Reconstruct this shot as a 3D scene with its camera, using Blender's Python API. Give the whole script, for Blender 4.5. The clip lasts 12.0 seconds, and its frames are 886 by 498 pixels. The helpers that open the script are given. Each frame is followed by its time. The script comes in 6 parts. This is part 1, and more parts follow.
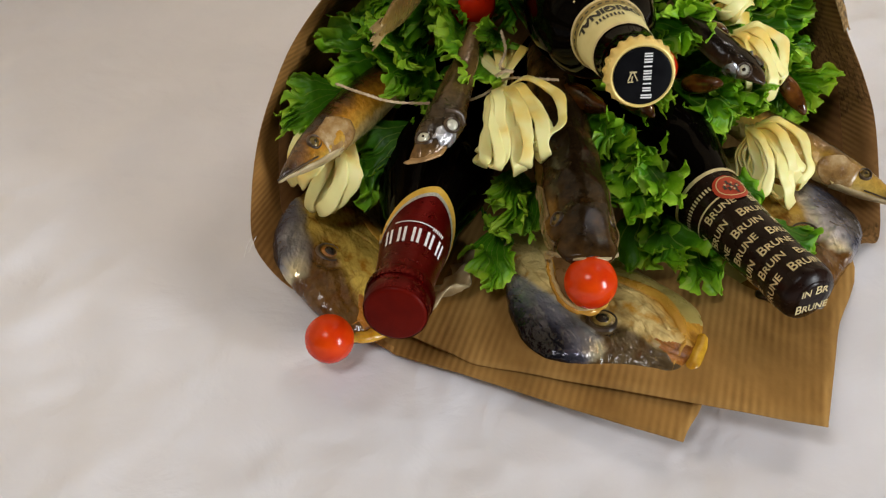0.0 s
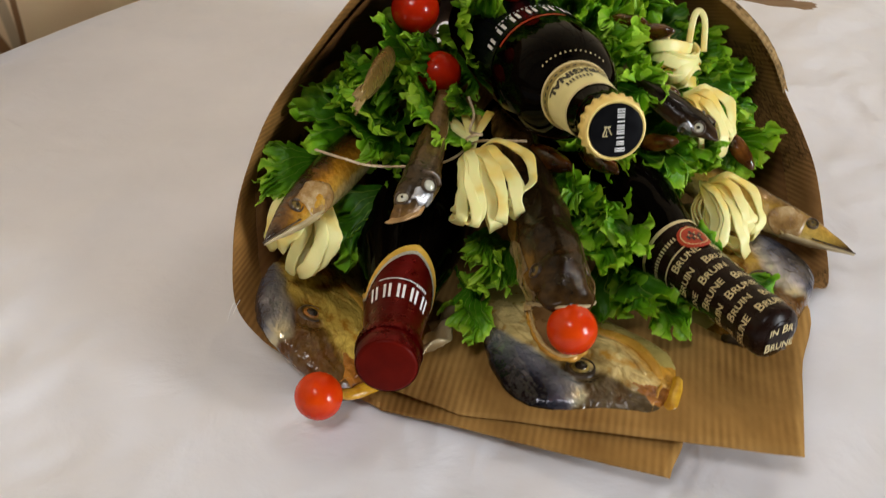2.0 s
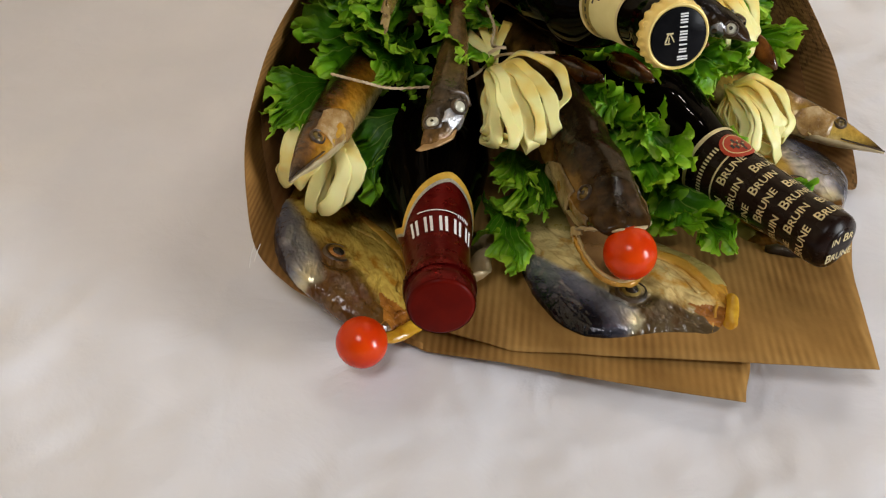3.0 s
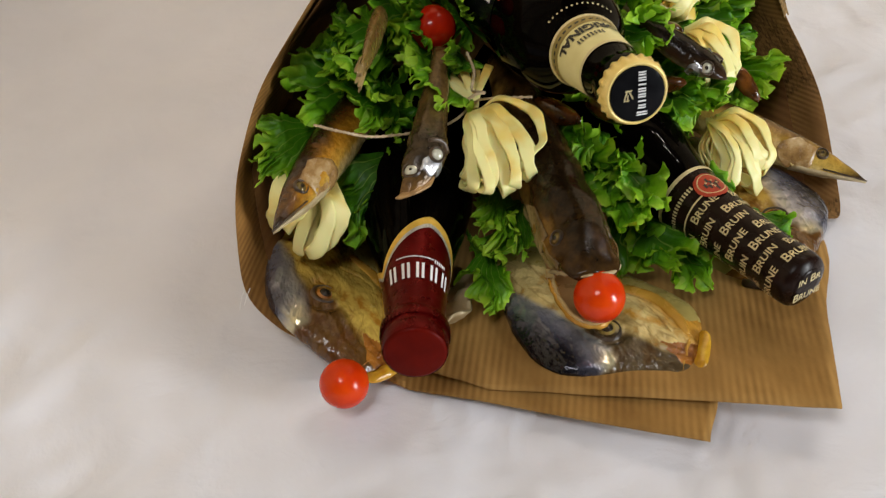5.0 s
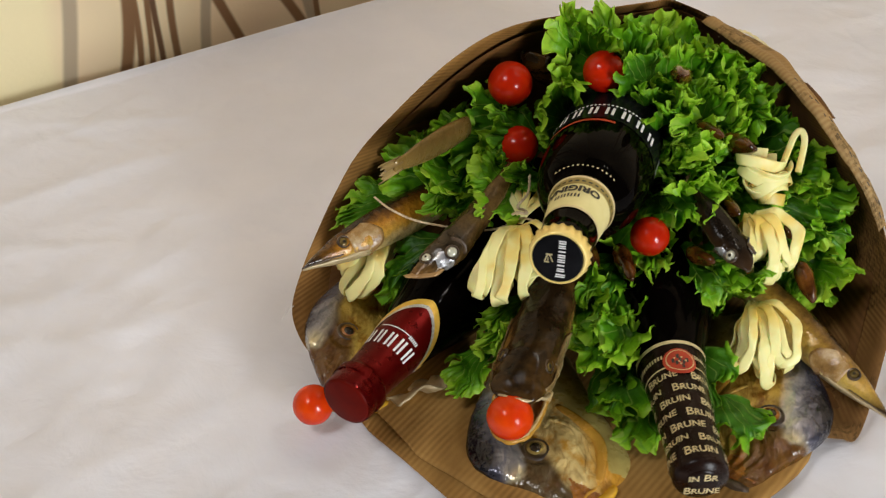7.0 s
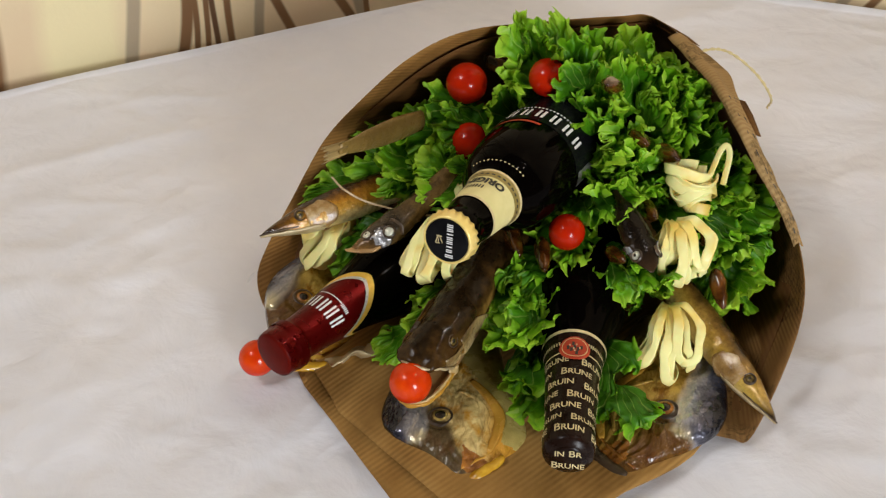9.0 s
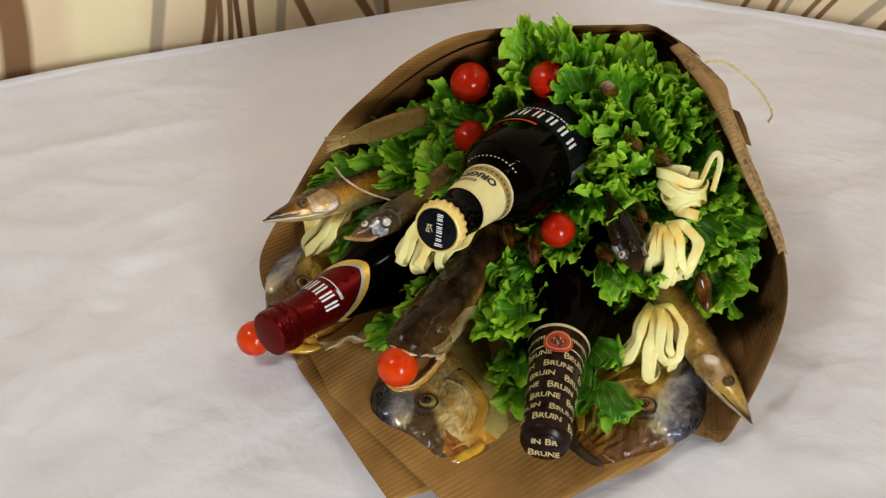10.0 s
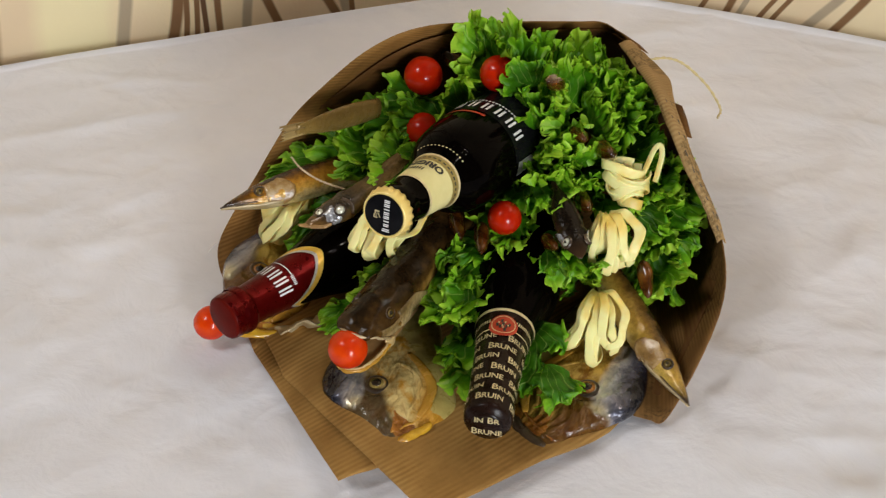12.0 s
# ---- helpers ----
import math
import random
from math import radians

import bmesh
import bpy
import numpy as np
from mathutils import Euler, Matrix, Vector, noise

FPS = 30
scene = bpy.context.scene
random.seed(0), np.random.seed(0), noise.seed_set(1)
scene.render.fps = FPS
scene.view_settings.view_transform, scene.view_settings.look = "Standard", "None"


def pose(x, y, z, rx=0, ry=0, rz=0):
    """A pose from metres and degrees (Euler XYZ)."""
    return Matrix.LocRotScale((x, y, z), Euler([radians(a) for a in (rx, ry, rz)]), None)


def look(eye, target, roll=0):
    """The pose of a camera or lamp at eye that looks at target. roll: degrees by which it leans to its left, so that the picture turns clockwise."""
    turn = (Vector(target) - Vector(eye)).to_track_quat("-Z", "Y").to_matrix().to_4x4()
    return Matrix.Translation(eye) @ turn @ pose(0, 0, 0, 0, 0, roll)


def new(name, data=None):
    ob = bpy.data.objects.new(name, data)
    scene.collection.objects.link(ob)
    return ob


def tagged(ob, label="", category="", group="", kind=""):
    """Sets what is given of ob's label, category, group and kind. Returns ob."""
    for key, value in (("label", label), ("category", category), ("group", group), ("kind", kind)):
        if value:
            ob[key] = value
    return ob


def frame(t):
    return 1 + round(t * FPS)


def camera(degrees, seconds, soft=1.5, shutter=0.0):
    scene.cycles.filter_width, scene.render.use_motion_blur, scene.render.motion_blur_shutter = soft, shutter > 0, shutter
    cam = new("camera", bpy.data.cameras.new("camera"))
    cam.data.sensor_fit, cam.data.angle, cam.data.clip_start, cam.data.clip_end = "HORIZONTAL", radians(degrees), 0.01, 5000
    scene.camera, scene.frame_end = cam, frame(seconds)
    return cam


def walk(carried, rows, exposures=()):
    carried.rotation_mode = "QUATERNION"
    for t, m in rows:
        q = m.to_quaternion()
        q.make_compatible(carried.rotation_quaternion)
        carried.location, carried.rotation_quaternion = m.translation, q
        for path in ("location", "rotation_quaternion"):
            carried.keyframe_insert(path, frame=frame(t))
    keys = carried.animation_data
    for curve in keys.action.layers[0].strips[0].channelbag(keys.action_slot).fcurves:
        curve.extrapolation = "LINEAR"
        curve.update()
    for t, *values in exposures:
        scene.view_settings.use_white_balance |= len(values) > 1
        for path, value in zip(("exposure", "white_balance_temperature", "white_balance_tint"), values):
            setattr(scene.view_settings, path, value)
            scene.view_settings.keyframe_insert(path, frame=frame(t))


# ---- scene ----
cam = camera(44.9, 12.0, soft=1.2, shutter=0.6)
METRES, EYE, TILT, LEAN, TURN = 0.655, 0.353, -38.6, 0.0, 0.0
ROWS = [
    (0.0, 0.0, 0.0, 0.0, -0.0, 0.0, -0.0),
    (0.5, -0.0081, 0.0122, 0.0048, -0.65, -0.71, -0.6),
    (1.0, -0.0043, -0.0094, 0.0009, -0.93, -0.63, -0.86),
    (1.5, -0.0068, -0.0331, -0.0123, -1.37, 2.07, -1.25),
    (2.0, -0.0459, -0.024, -0.0214, -4.24, 4.5, 2.15),
    (2.5, -0.1025, 0.01, -0.0267, -7.24, 2.78, 3.19),
    (3.0, -0.1298, 0.0416, 0.0017, -9.07, -0.71, 5.95),
    (5.0, -0.0815, 0.0042, 0.0414, -6.48, -1.53, 6.72),
    (5.5, -0.0028, -0.0273, 0.049, -1.85, -0.22, 4.57),
    (6.0, 0.0828, -0.0609, 0.0716, 5.22, -0.6, -1.52),
    (6.5, 0.1978, -0.0724, 0.0936, 11.97, -0.81, -7.15),
    (7.0, 0.2814, -0.0851, 0.1212, 18.84, -2.07, -11.97),
    (7.5, 0.3667, -0.0812, 0.1499, 21.25, -3.27, -12.47),
    (9.5, 0.4955, -0.1032, 0.1476, 28.02, -3.99, -18.31),
    (10.0, 0.5207, -0.1113, 0.1458, 28.32, -3.81, -19.2),
    (10.5, 0.544, -0.1204, 0.1484, 28.96, -3.75, -18.54),
    (11.0, 0.5519, -0.1265, 0.1429, 28.36, -3.23, -18.62),
    (11.5, 0.5558, -0.1293, 0.1409, 27.76, -3.54, -19.09),
    (12.0, 0.5617, -0.1259, 0.1443, 27.18, -3.37, -19.61),
]
walk(cam, [(t, pose(0, 0, EYE, TILT, LEAN, TURN) @ pose(METRES * x, METRES * y, METRES * z, 90 + pitch, roll, yaw)) for t, x, y, z, yaw, pitch, roll in ROWS],
     exposures=[(0.0, -0.03), (7.0, 0.0), (9.5, -0.03), (12.0, -0.09)])

# ---- light: a ceiling lamp behind the camera, a window on the right, a small five-bulb lamp over the far end ----
FLOOR_Z, CEILING_Z = -0.75, 1.75
world = bpy.data.worlds.new("room_air")
scene.world = world
world.use_nodes = True
world.node_tree.nodes["Background"].inputs[0].default_value = (0.75, 0.82, 0.95, 1)
world.node_tree.nodes["Background"].inputs[1].default_value = 0.2


def area_lamp(name, at, target, wide, high, watts, colour):
    data = bpy.data.lights.new(name, "AREA")
    data.shape, data.size, data.size_y = "RECTANGLE", wide, high
    data.energy, data.color = watts, colour
    ob = new(name, data)
    ob.matrix_world = look(at, target)
    return ob


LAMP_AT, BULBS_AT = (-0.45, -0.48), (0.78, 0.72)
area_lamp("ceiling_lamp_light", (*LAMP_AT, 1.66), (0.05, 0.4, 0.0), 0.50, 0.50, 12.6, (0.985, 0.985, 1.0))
for k in range(5):
    bulb = bpy.data.lights.new("bulb_light", "POINT")
    bulb.energy, bulb.shadow_soft_size, bulb.color = 2.2, 0.012, (1.0, 0.93, 0.84)
    new("bulb_light", bulb).location = (BULBS_AT[0] + 0.16 * math.cos(k * 1.2566), BULBS_AT[1] + 0.16 * math.sin(k * 1.2566), 1.37)
area_lamp("window_light", (2.14, -1.1, 0.60), (0.1, 0.4, 0.0), 0.55, 1.0, 60, (0.91, 0.96, 1.0))


# ---- materials ----
def material(name, rough=0.5, metal=0.0, **more):
    m = bpy.data.materials.new(name)
    m.use_nodes = True
    b = m.node_tree.nodes["Principled BSDF"]
    b.inputs["Roughness"].default_value, b.inputs["Metallic"].default_value = rough, metal
    for k, v in more.items():
        b.inputs[k.replace("_", " ")].default_value = v
    return m, m.node_tree, b


def node(tree, kind, **values):
    n = tree.nodes.new(kind)
    for k, v in values.items():
        n.inputs[k.replace("_", " ")].default_value = v
    return n


def ramp(tree, source, stops):
    n = tree.nodes.new("ShaderNodeValToRGB")
    while len(n.color_ramp.elements) < len(stops):
        n.color_ramp.elements.new(0.5)
    for e, (p, c) in zip(n.color_ramp.elements, stops):
        e.position, e.color = p, (*c, 1)
    tree.links.new(source, n.inputs[0])
    return n.outputs[0]


def maths(tree, op, a, b=None, c=None):
    n = tree.nodes.new("ShaderNodeMath")
    n.operation = op
    for i, v in enumerate((a, b, c)):
        if v is None:
            continue
        if isinstance(v, (int, float)):
            n.inputs[i].default_value = v
        else:
            tree.links.new(v, n.inputs[i])
    return n.outputs[0]


def mix(tree, fac, a, b, blend="MIX"):
    n = tree.nodes.new("ShaderNodeMix")
    n.data_type, n.blend_type = "RGBA", blend
    for i, v in ((0, fac), (6, a), (7, b)):
        if isinstance(v, (int, float)):
            n.inputs[i].default_value = v
        elif isinstance(v, tuple):
            n.inputs[i].default_value = (*v, 1)
        else:
            tree.links.new(v, n.inputs[i])
    return n.outputs[2]


def noise_of(tree, scale, detail=4.0, rough=0.55, coord="Object", stretch=(1, 1, 1), distort=0.0):
    c = tree.nodes.new("ShaderNodeTexCoord")
    mp = tree.nodes.new("ShaderNodeMapping")
    mp.inputs["Scale"].default_value = stretch
    n = node(tree, "ShaderNodeTexNoise", Scale=scale, Detail=detail, Roughness=rough, Distortion=distort)
    tree.links.new(c.outputs[coord], mp.inputs[0])
    tree.links.new(mp.outputs[0], n.inputs["Vector"])
    return n.outputs["Fac"]


def bump(tree, bsdf, height, strength=0.3, distance=0.001):
    n = node(tree, "ShaderNodeBump", Strength=strength, Distance=distance)
    tree.links.new(height, n.inputs["Height"])
    tree.links.new(n.outputs[0], bsdf.inputs["Normal"])
    return n


def spotted(name, colours, scale=60, rough=0.5, metal=0.0, grain=400, relief=0.25, depth=0.0008, stretch=(1, 1, 1), **more):
    """A surface whose colour wanders between the given ones, with fine relief."""
    m, t, b = material(name, rough, metal, **more)
    f = noise_of(t, scale, 5, stretch=stretch)
    stops = [(0.3 + 0.4 * i / max(1, len(colours) - 1), c) for i, c in enumerate(colours)]
    t.links.new(ramp(t, f, stops), b.inputs["Base Color"])
    r = noise_of(t, scale * 2.3, 3)
    t.links.new(maths(t, "MULTIPLY_ADD", r, 0.3, rough - 0.15), b.inputs["Roughness"])
    bump(t, b, noise_of(t, grain, 4), relief, depth)
    return m


# white tablecloth: fine weave and soft creases
CLOTH, t_, b_ = material("white_cotton_cloth", 0.85, Sheen_Weight=0.15)
t_.links.new(ramp(t_, noise_of(t_, 7, 5), [(0.3, (0.71, 0.70, 0.735)), (0.7, (0.80, 0.785, 0.82))]), b_.inputs["Base Color"])
crease = maths(t_, "ADD", maths(t_, "MULTIPLY", noise_of(t_, 22, 5, distort=0.4), 1.0), maths(t_, "MULTIPLY", noise_of(t_, 900, 2), 0.02))
cell = node(t_, "ShaderNodeTexVoronoi", Scale=17.0)
fine = node(t_, "ShaderNodeTexVoronoi", Scale=41.0)
warp = t_.nodes.new("ShaderNodeTexCoord")
jitter = node(t_, "ShaderNodeTexNoise", Scale=9.0, Detail=3.0)
moved = node(t_, "ShaderNodeVectorMath")
moved.operation = "MULTIPLY_ADD"
moved.inputs[1].default_value = (0.10, 0.10, 0.0)
t_.links.new(warp.outputs["Object"], jitter.inputs["Vector"])
t_.links.new(jitter.outputs["Color"], moved.inputs[0])
t_.links.new(warp.outputs["Object"], moved.inputs[2])
for v in (cell, fine):
    v.feature = "SMOOTH_F1"
    v.inputs["Smoothness"].default_value = 0.35
    t_.links.new(moved.outputs[0], v.inputs["Vector"])
patches = ramp(t_, noise_of(t_, 4.5, 2), [(0.38, (0.25, 0.25, 0.25)), (0.62, (1, 1, 1))])
facets = maths(t_, "MULTIPLY", patches, maths(t_, "ADD", maths(t_, "MULTIPLY", cell.outputs["Distance"], 2.2), maths(t_, "MULTIPLY", fine.outputs["Distance"], 0.8)))
bump(t_, b_, maths(t_, "ADD", crease, facets), 0.55, 0.0045)


def kraft(name, light, dark, ribs=280.0, printed=False):
    """Ribbed brown paper; the ribs run along the sheet's second UV direction."""
    m, t, b = material(name, 0.7, Specular_IOR_Level=0.1)
    uv = t.nodes.new("ShaderNodeUVMap")
    sep = t.nodes.new("ShaderNodeSeparateXYZ")
    t.links.new(uv.outputs[0], sep.inputs[0])
    wob = noise_of(t, 18, 2)
    rib = maths(t, "SINE", maths(t, "MULTIPLY_ADD", sep.outputs[0], ribs * 6.2832, maths(t, "MULTIPLY", wob, 0.7)))
    rib = maths(t, "MULTIPLY", rib, ramp(t, noise_of(t, 26, 3), [(0.35, (0.1, 0.1, 0.1)), (0.65, (1, 1, 1))]))
    fac = maths(t, "MULTIPLY_ADD", rib, 0.16, maths(t, "MULTIPLY_ADD", maths(t, "ADD", maths(t, "MULTIPLY", noise_of(t, 45, 6, 0.65, stretch=(1, 0.35, 1)), 0.55), maths(t, "MULTIPLY", noise_of(t, 12, 4), 0.45)), 1.5, -0.25))
    col = ramp(t, fac, [(0.15, dark), (0.8, light)])
    if printed:
        # rows of faint newsprint as dark dashes
        cell = t.nodes.new("ShaderNodeTexBrick")
        cell.inputs["Color1"].default_value, cell.inputs["Color2"].default_value = (0, 0, 0, 1), (1, 1, 1, 1)
        cell.inputs["Mortar"].default_value = (1, 1, 1, 1)
        cell.inputs["Scale"].default_value, cell.inputs["Mortar Size"].default_value = 300.0, 0.022
        cell.inputs["Brick Width"].default_value, cell.inputs["Row Height"].default_value = 0.9, 0.42
        t.links.new(uv.outputs[0], cell.inputs["Vector"])
        where = ramp(t, noise_of(t, 22, 1), [(0.47, (0, 0, 0)), (0.52, (1, 1, 1))])
        ink = mix(t, where, (1.0, 1.0, 1.0), cell.outputs["Color"])
        col = mix(t, 0.6, col, ink, "MULTIPLY")
    t.links.new(col, b.inputs["Base Color"])
    bump(t, b, maths(t, "MULTIPLY_ADD", rib, 0.12, noise_of(t, 120, 4)), 0.35, 0.0008)
    return m


PAPER = kraft("ribbed_kraft_paper", (0.47, 0.265, 0.080), (0.18, 0.088, 0.022))
# printed side sheet: the shade it stands in is put into its colour
PAPER_PRINT_SHADED = kraft("shaded_printed_kraft", (0.30, 0.155, 0.050), (0.10, 0.045, 0.013), printed=True)
PAPER_DEEP = kraft("amber_kraft_paper", (0.38, 0.19, 0.052), (0.13, 0.058, 0.014))
PAPER_BAND = kraft("pale_printed_kraft_band", (0.46, 0.30, 0.13), (0.26, 0.145, 0.050), printed=True)
# inner layer colour deepened for shade inside the wrap; corner and flap share it
PAPER_IN = kraft("darkened_kraft_inside", (0.17, 0.078, 0.022), (0.095, 0.038, 0.010), 180.0)

GLASS, t_, b_ = material("dark_bottle_glass", 0.04, Specular_IOR_Level=0.028)
b_.inputs["Base Color"].default_value = (0.0012, 0.0008, 0.0006, 1)
t_.links.new(maths(t_, "MULTIPLY_ADD", noise_of(t_, 80, 3), 0.04, 0.02), b_.inputs["Roughness"])
GOLD = spotted("gold_lacquered_tin", [(0.84, 0.60, 0.16), (0.92, 0.70, 0.25)], 120, 0.32, 0.15, 700, 0.12, 0.0003)
BLACK = spotted("black_lacquer", [(0.004, 0.004, 0.0045), (0.008, 0.008, 0.009)], 150, 0.2, 0.0, 600, 0.04, 0.0002, Specular_IOR_Level=0.05)
CREAM = spotted("cream_label_paper", [(0.72, 0.63, 0.27), (0.80, 0.71, 0.34)], 90, 0.5, 0.0, 800, 0.1, 0.0002)
WHITE_INK = spotted("white_ink", [(0.72, 0.70, 0.68), (0.82, 0.80, 0.78)], 200, 0.45)
OLIVE_GOLD = spotted("olive_gold_band", [(0.30, 0.22, 0.06), (0.42, 0.32, 0.10)], 300, 0.4, 0.3)
GOLD_FOIL = spotted("gold_foil_edge", [(0.70, 0.40, 0.04), (0.85, 0.55, 0.10)], 300, 0.35, 0.3)
GOLD_INK = spotted("gold_ink", [(0.62, 0.50, 0.25), (0.76, 0.64, 0.36)], 300, 0.4, 0.3)
BLACK_INK = spotted("black_ink", [(0.02, 0.018, 0.014), (0.035, 0.03, 0.025)], 200, 0.5)
RED_FOIL = spotted("dark_red_foil", [(0.085, 0.001, 0.001), (0.14, 0.002, 0.002)], 70, 0.30, 0.7, 200, 0.35, 0.0009, Specular_IOR_Level=0.3)
RED_TIN = spotted("dull_red_lacquer", [(0.080, 0.003, 0.0015), (0.115, 0.005, 0.002)], 90, 0.35, 0.0, 500, 0.1, 0.0003, Specular_IOR_Level=0.05)
FISH_FLESH = spotted("cream_smoked_flesh", [(0.46, 0.30, 0.11), (0.62, 0.46, 0.22)], 60, 0.35, 0.0, 260, 0.5, 0.0009)
SILVER = spotted("silver_foil", [(0.45, 0.43, 0.40), (0.75, 0.73, 0.70)], 900, 0.4, 0.7, 1500, 0.5, 0.0004)
BROWN_FOIL = spotted("dark_brown_foil", [(0.008, 0.0036, 0.0022), (0.016, 0.007, 0.0045)], 60, 0.26, 0.0, 220, 0.16, 0.0008, Specular_IOR_Level=0.14)
SEAL_RED = spotted("orange_red_ink", [(0.36, 0.022, 0.006), (0.50, 0.05, 0.012)], 200, 0.4)



def tomato_skin(name, low, high):
    m, t, b = material(name, 0.16, Specular_IOR_Level=0.28, Subsurface_Weight=0.15, Subsurface_Scale=0.004)
    b.inputs["Subsurface Radius"].default_value = (1.0, 0.25, 0.1)
    t.links.new(ramp(t, noise_of(t, 55, 4), [(0.3, low), (0.7, high)]), b.inputs["Base Color"])
    bump(t, b, noise_of(t, 160, 3), 0.05, 0.0005)
    return m


TOMATO = tomato_skin("orange_red_tomato_skin", (0.50, 0.016, 0.0015), (0.70, 0.058, 0.003))
TOMATO_DEEP = tomato_skin("deep_red_tomato_skin", (0.30, 0.006, 0.001), (0.48, 0.018, 0.002))

LETTUCE = bpy.data.materials.new("curly_lettuce_leaf")
LETTUCE.use_nodes = True
t_ = LETTUCE.node_tree
b_ = t_.nodes["Principled BSDF"]
b_.inputs["Roughness"].default_value = 0.42
b_.inputs["Specular IOR Level"].default_value = 0.3
info = t_.nodes.new("ShaderNodeObjectInfo")
uv = t_.nodes.new("ShaderNodeUVMap")
sep = t_.nodes.new("ShaderNodeSeparateXYZ")
t_.links.new(uv.outputs[0], sep.inputs[0])
# veins fan out from the foot of the leaf; the frilled margin is lighter
fan = maths(t_, "ABSOLUTE", maths(t_, "SINE", maths(t_, "MULTIPLY_ADD", sep.outputs[0], 22.0, maths(t_, "MULTIPLY", noise_of(t_, 40, 2), 5.0))))
tone = maths(t_, "ADD", maths(t_, "MULTIPLY", noise_of(t_, 75, 5, 0.65), 0.55), maths(t_, "MULTIPLY_ADD", info.outputs["Random"], 0.22, 0.0))
tone = maths(t_, "ADD", tone, maths(t_, "MULTIPLY", maths(t_, "POWER", sep.outputs[1], 6.0), 0.38))
green = ramp(t_, tone, [(0.25, (0.018, 0.080, 0.002)), (0.45, (0.058, 0.21, 0.004)), (0.62, (0.18, 0.43, 0.010)), (0.90, (0.53, 0.79, 0.06))])
green = mix(t_, maths(t_, "MULTIPLY", maths(t_, "LESS_THAN", fan, 0.13), 0.35), green, (0.42, 0.55, 0.12))
t_.links.new(green, b_.inputs["Base Color"])
bump(t_, b_, maths(t_, "ADD", noise_of(t_, 260, 5), maths(t_, "MULTIPLY", fan, 0.25)), 0.5, 0.0012)
tl = t_.nodes.new("ShaderNodeBsdfTranslucent")
t_.links.new(mix(t_, 1.0, green, (1.0, 1.0, 0.4), "MULTIPLY"), tl.inputs[0])
mx = t_.nodes.new("ShaderNodeMixShader")
mx.inputs[0].default_value = 0.22
t_.links.new(b_.outputs[0], mx.inputs[1])
t_.links.new(tl.outputs[0], mx.inputs[2])
t_.links.new(mx.outputs[0], t_.nodes["Material Output"].inputs[0])

CHEESE, t_, b_ = material("smoked_string_cheese", 0.42, Subsurface_Weight=0.12, Subsurface_Scale=0.002)
warm = ramp(t_, noise_of(t_, 38, 3), [(0.46, (0.87, 0.79, 0.33)), (0.66, (0.84, 0.58, 0.11))])
t_.links.new(warm, b_.inputs["Base Color"])
bump(t_, b_, noise_of(t_, 300, 4, stretch=(1, 1, 1)), 0.3, 0.0006)

FISH_SKIN = spotted("smoked_fish_skin_golden", [(0.085, 0.045, 0.02), (0.30, 0.165, 0.06), (0.46, 0.27, 0.10)], 45, 0.30, 0.25, 500, 0.4, 0.0006)
FISH_DARK = spotted("smoked_fish_skin_dark", [(0.016, 0.010, 0.007), (0.05, 0.03, 0.016), (0.13, 0.08, 0.04)], 40, 0.32, 0.1, 420, 0.4, 0.0007)
FISH_BELLY = spotted("pale_fish_belly", [(0.38, 0.27, 0.13), (0.58, 0.47, 0.28)], 80, 0.35, 0.2, 400, 0.35, 0.0006)
FISH_FLAP = spotted("pale_gill_flap", [(0.34, 0.24, 0.06), (0.50, 0.39, 0.12)], 60, 0.30, 0.1, 300, 0.4, 0.0008)
COVER_PEACH = spotted("peach_gill_cover", [(0.14, 0.065, 0.018), (0.32, 0.18, 0.06), (0.52, 0.37, 0.19)], 110, 0.25, 0.0, 330, 0.5, 0.0010, Coat_Weight=0.15)
COVER_SILVER = spotted("silver_gill_cover", [(0.04, 0.03, 0.025), (0.42, 0.41, 0.42), (0.82, 0.82, 0.82)], 130, 0.16, 0.6, 220, 0.9, 0.0018, Coat_Weight=0.5)
FISH_YELLOW = spotted("yellow_fish_lip", [(0.40, 0.17, 0.008), (0.66, 0.38, 0.03)], 130, 0.2, 0.0, 260, 0.5, 0.001, Coat_Weight=0.4)
FISH_MOUTH = spotted("red_brown_mouth", [(0.14, 0.040, 0.007), (0.44, 0.17, 0.025)], 160, 0.25, 0.0, 300, 0.5, 0.001)
FISH_EYE_GOLD = spotted("golden_fish_eye", [(0.26, 0.17, 0.035), (0.48, 0.35, 0.10)], 240, 0.12, 0.3)
FISH_GOLD = spotted("amber_fish_flesh", [(0.42, 0.19, 0.02), (0.62, 0.34, 0.05)], 70, 0.25, 0.1, 300, 0.4, 0.0008)
FISH_EYE = spotted("cloudy_fish_eye", [(0.08, 0.045, 0.010), (0.22, 0.15, 0.04)], 300, 0.12, 0.3)
FISH_EYE_PALE = spotted("pale_fish_eye", [(0.55, 0.53, 0.40), (0.78, 0.76, 0.62)], 300, 0.12, 0.3)
FISH_PUPIL = spotted("dark_pupil", [(0.012, 0.009, 0.006), (0.04, 0.028, 0.018)], 300, 0.1)
FIN, t_, b_ = material("dry_fish_fin", 0.4, Transmission_Weight=0.0)
t_.links.new(ramp(t_, noise_of(t_, 160, 4, stretch=(0.15, 1, 1)), [(0.3, (0.16, 0.095, 0.03)), (0.7, (0.42, 0.29, 0.11))]), b_.inputs["Base Color"])
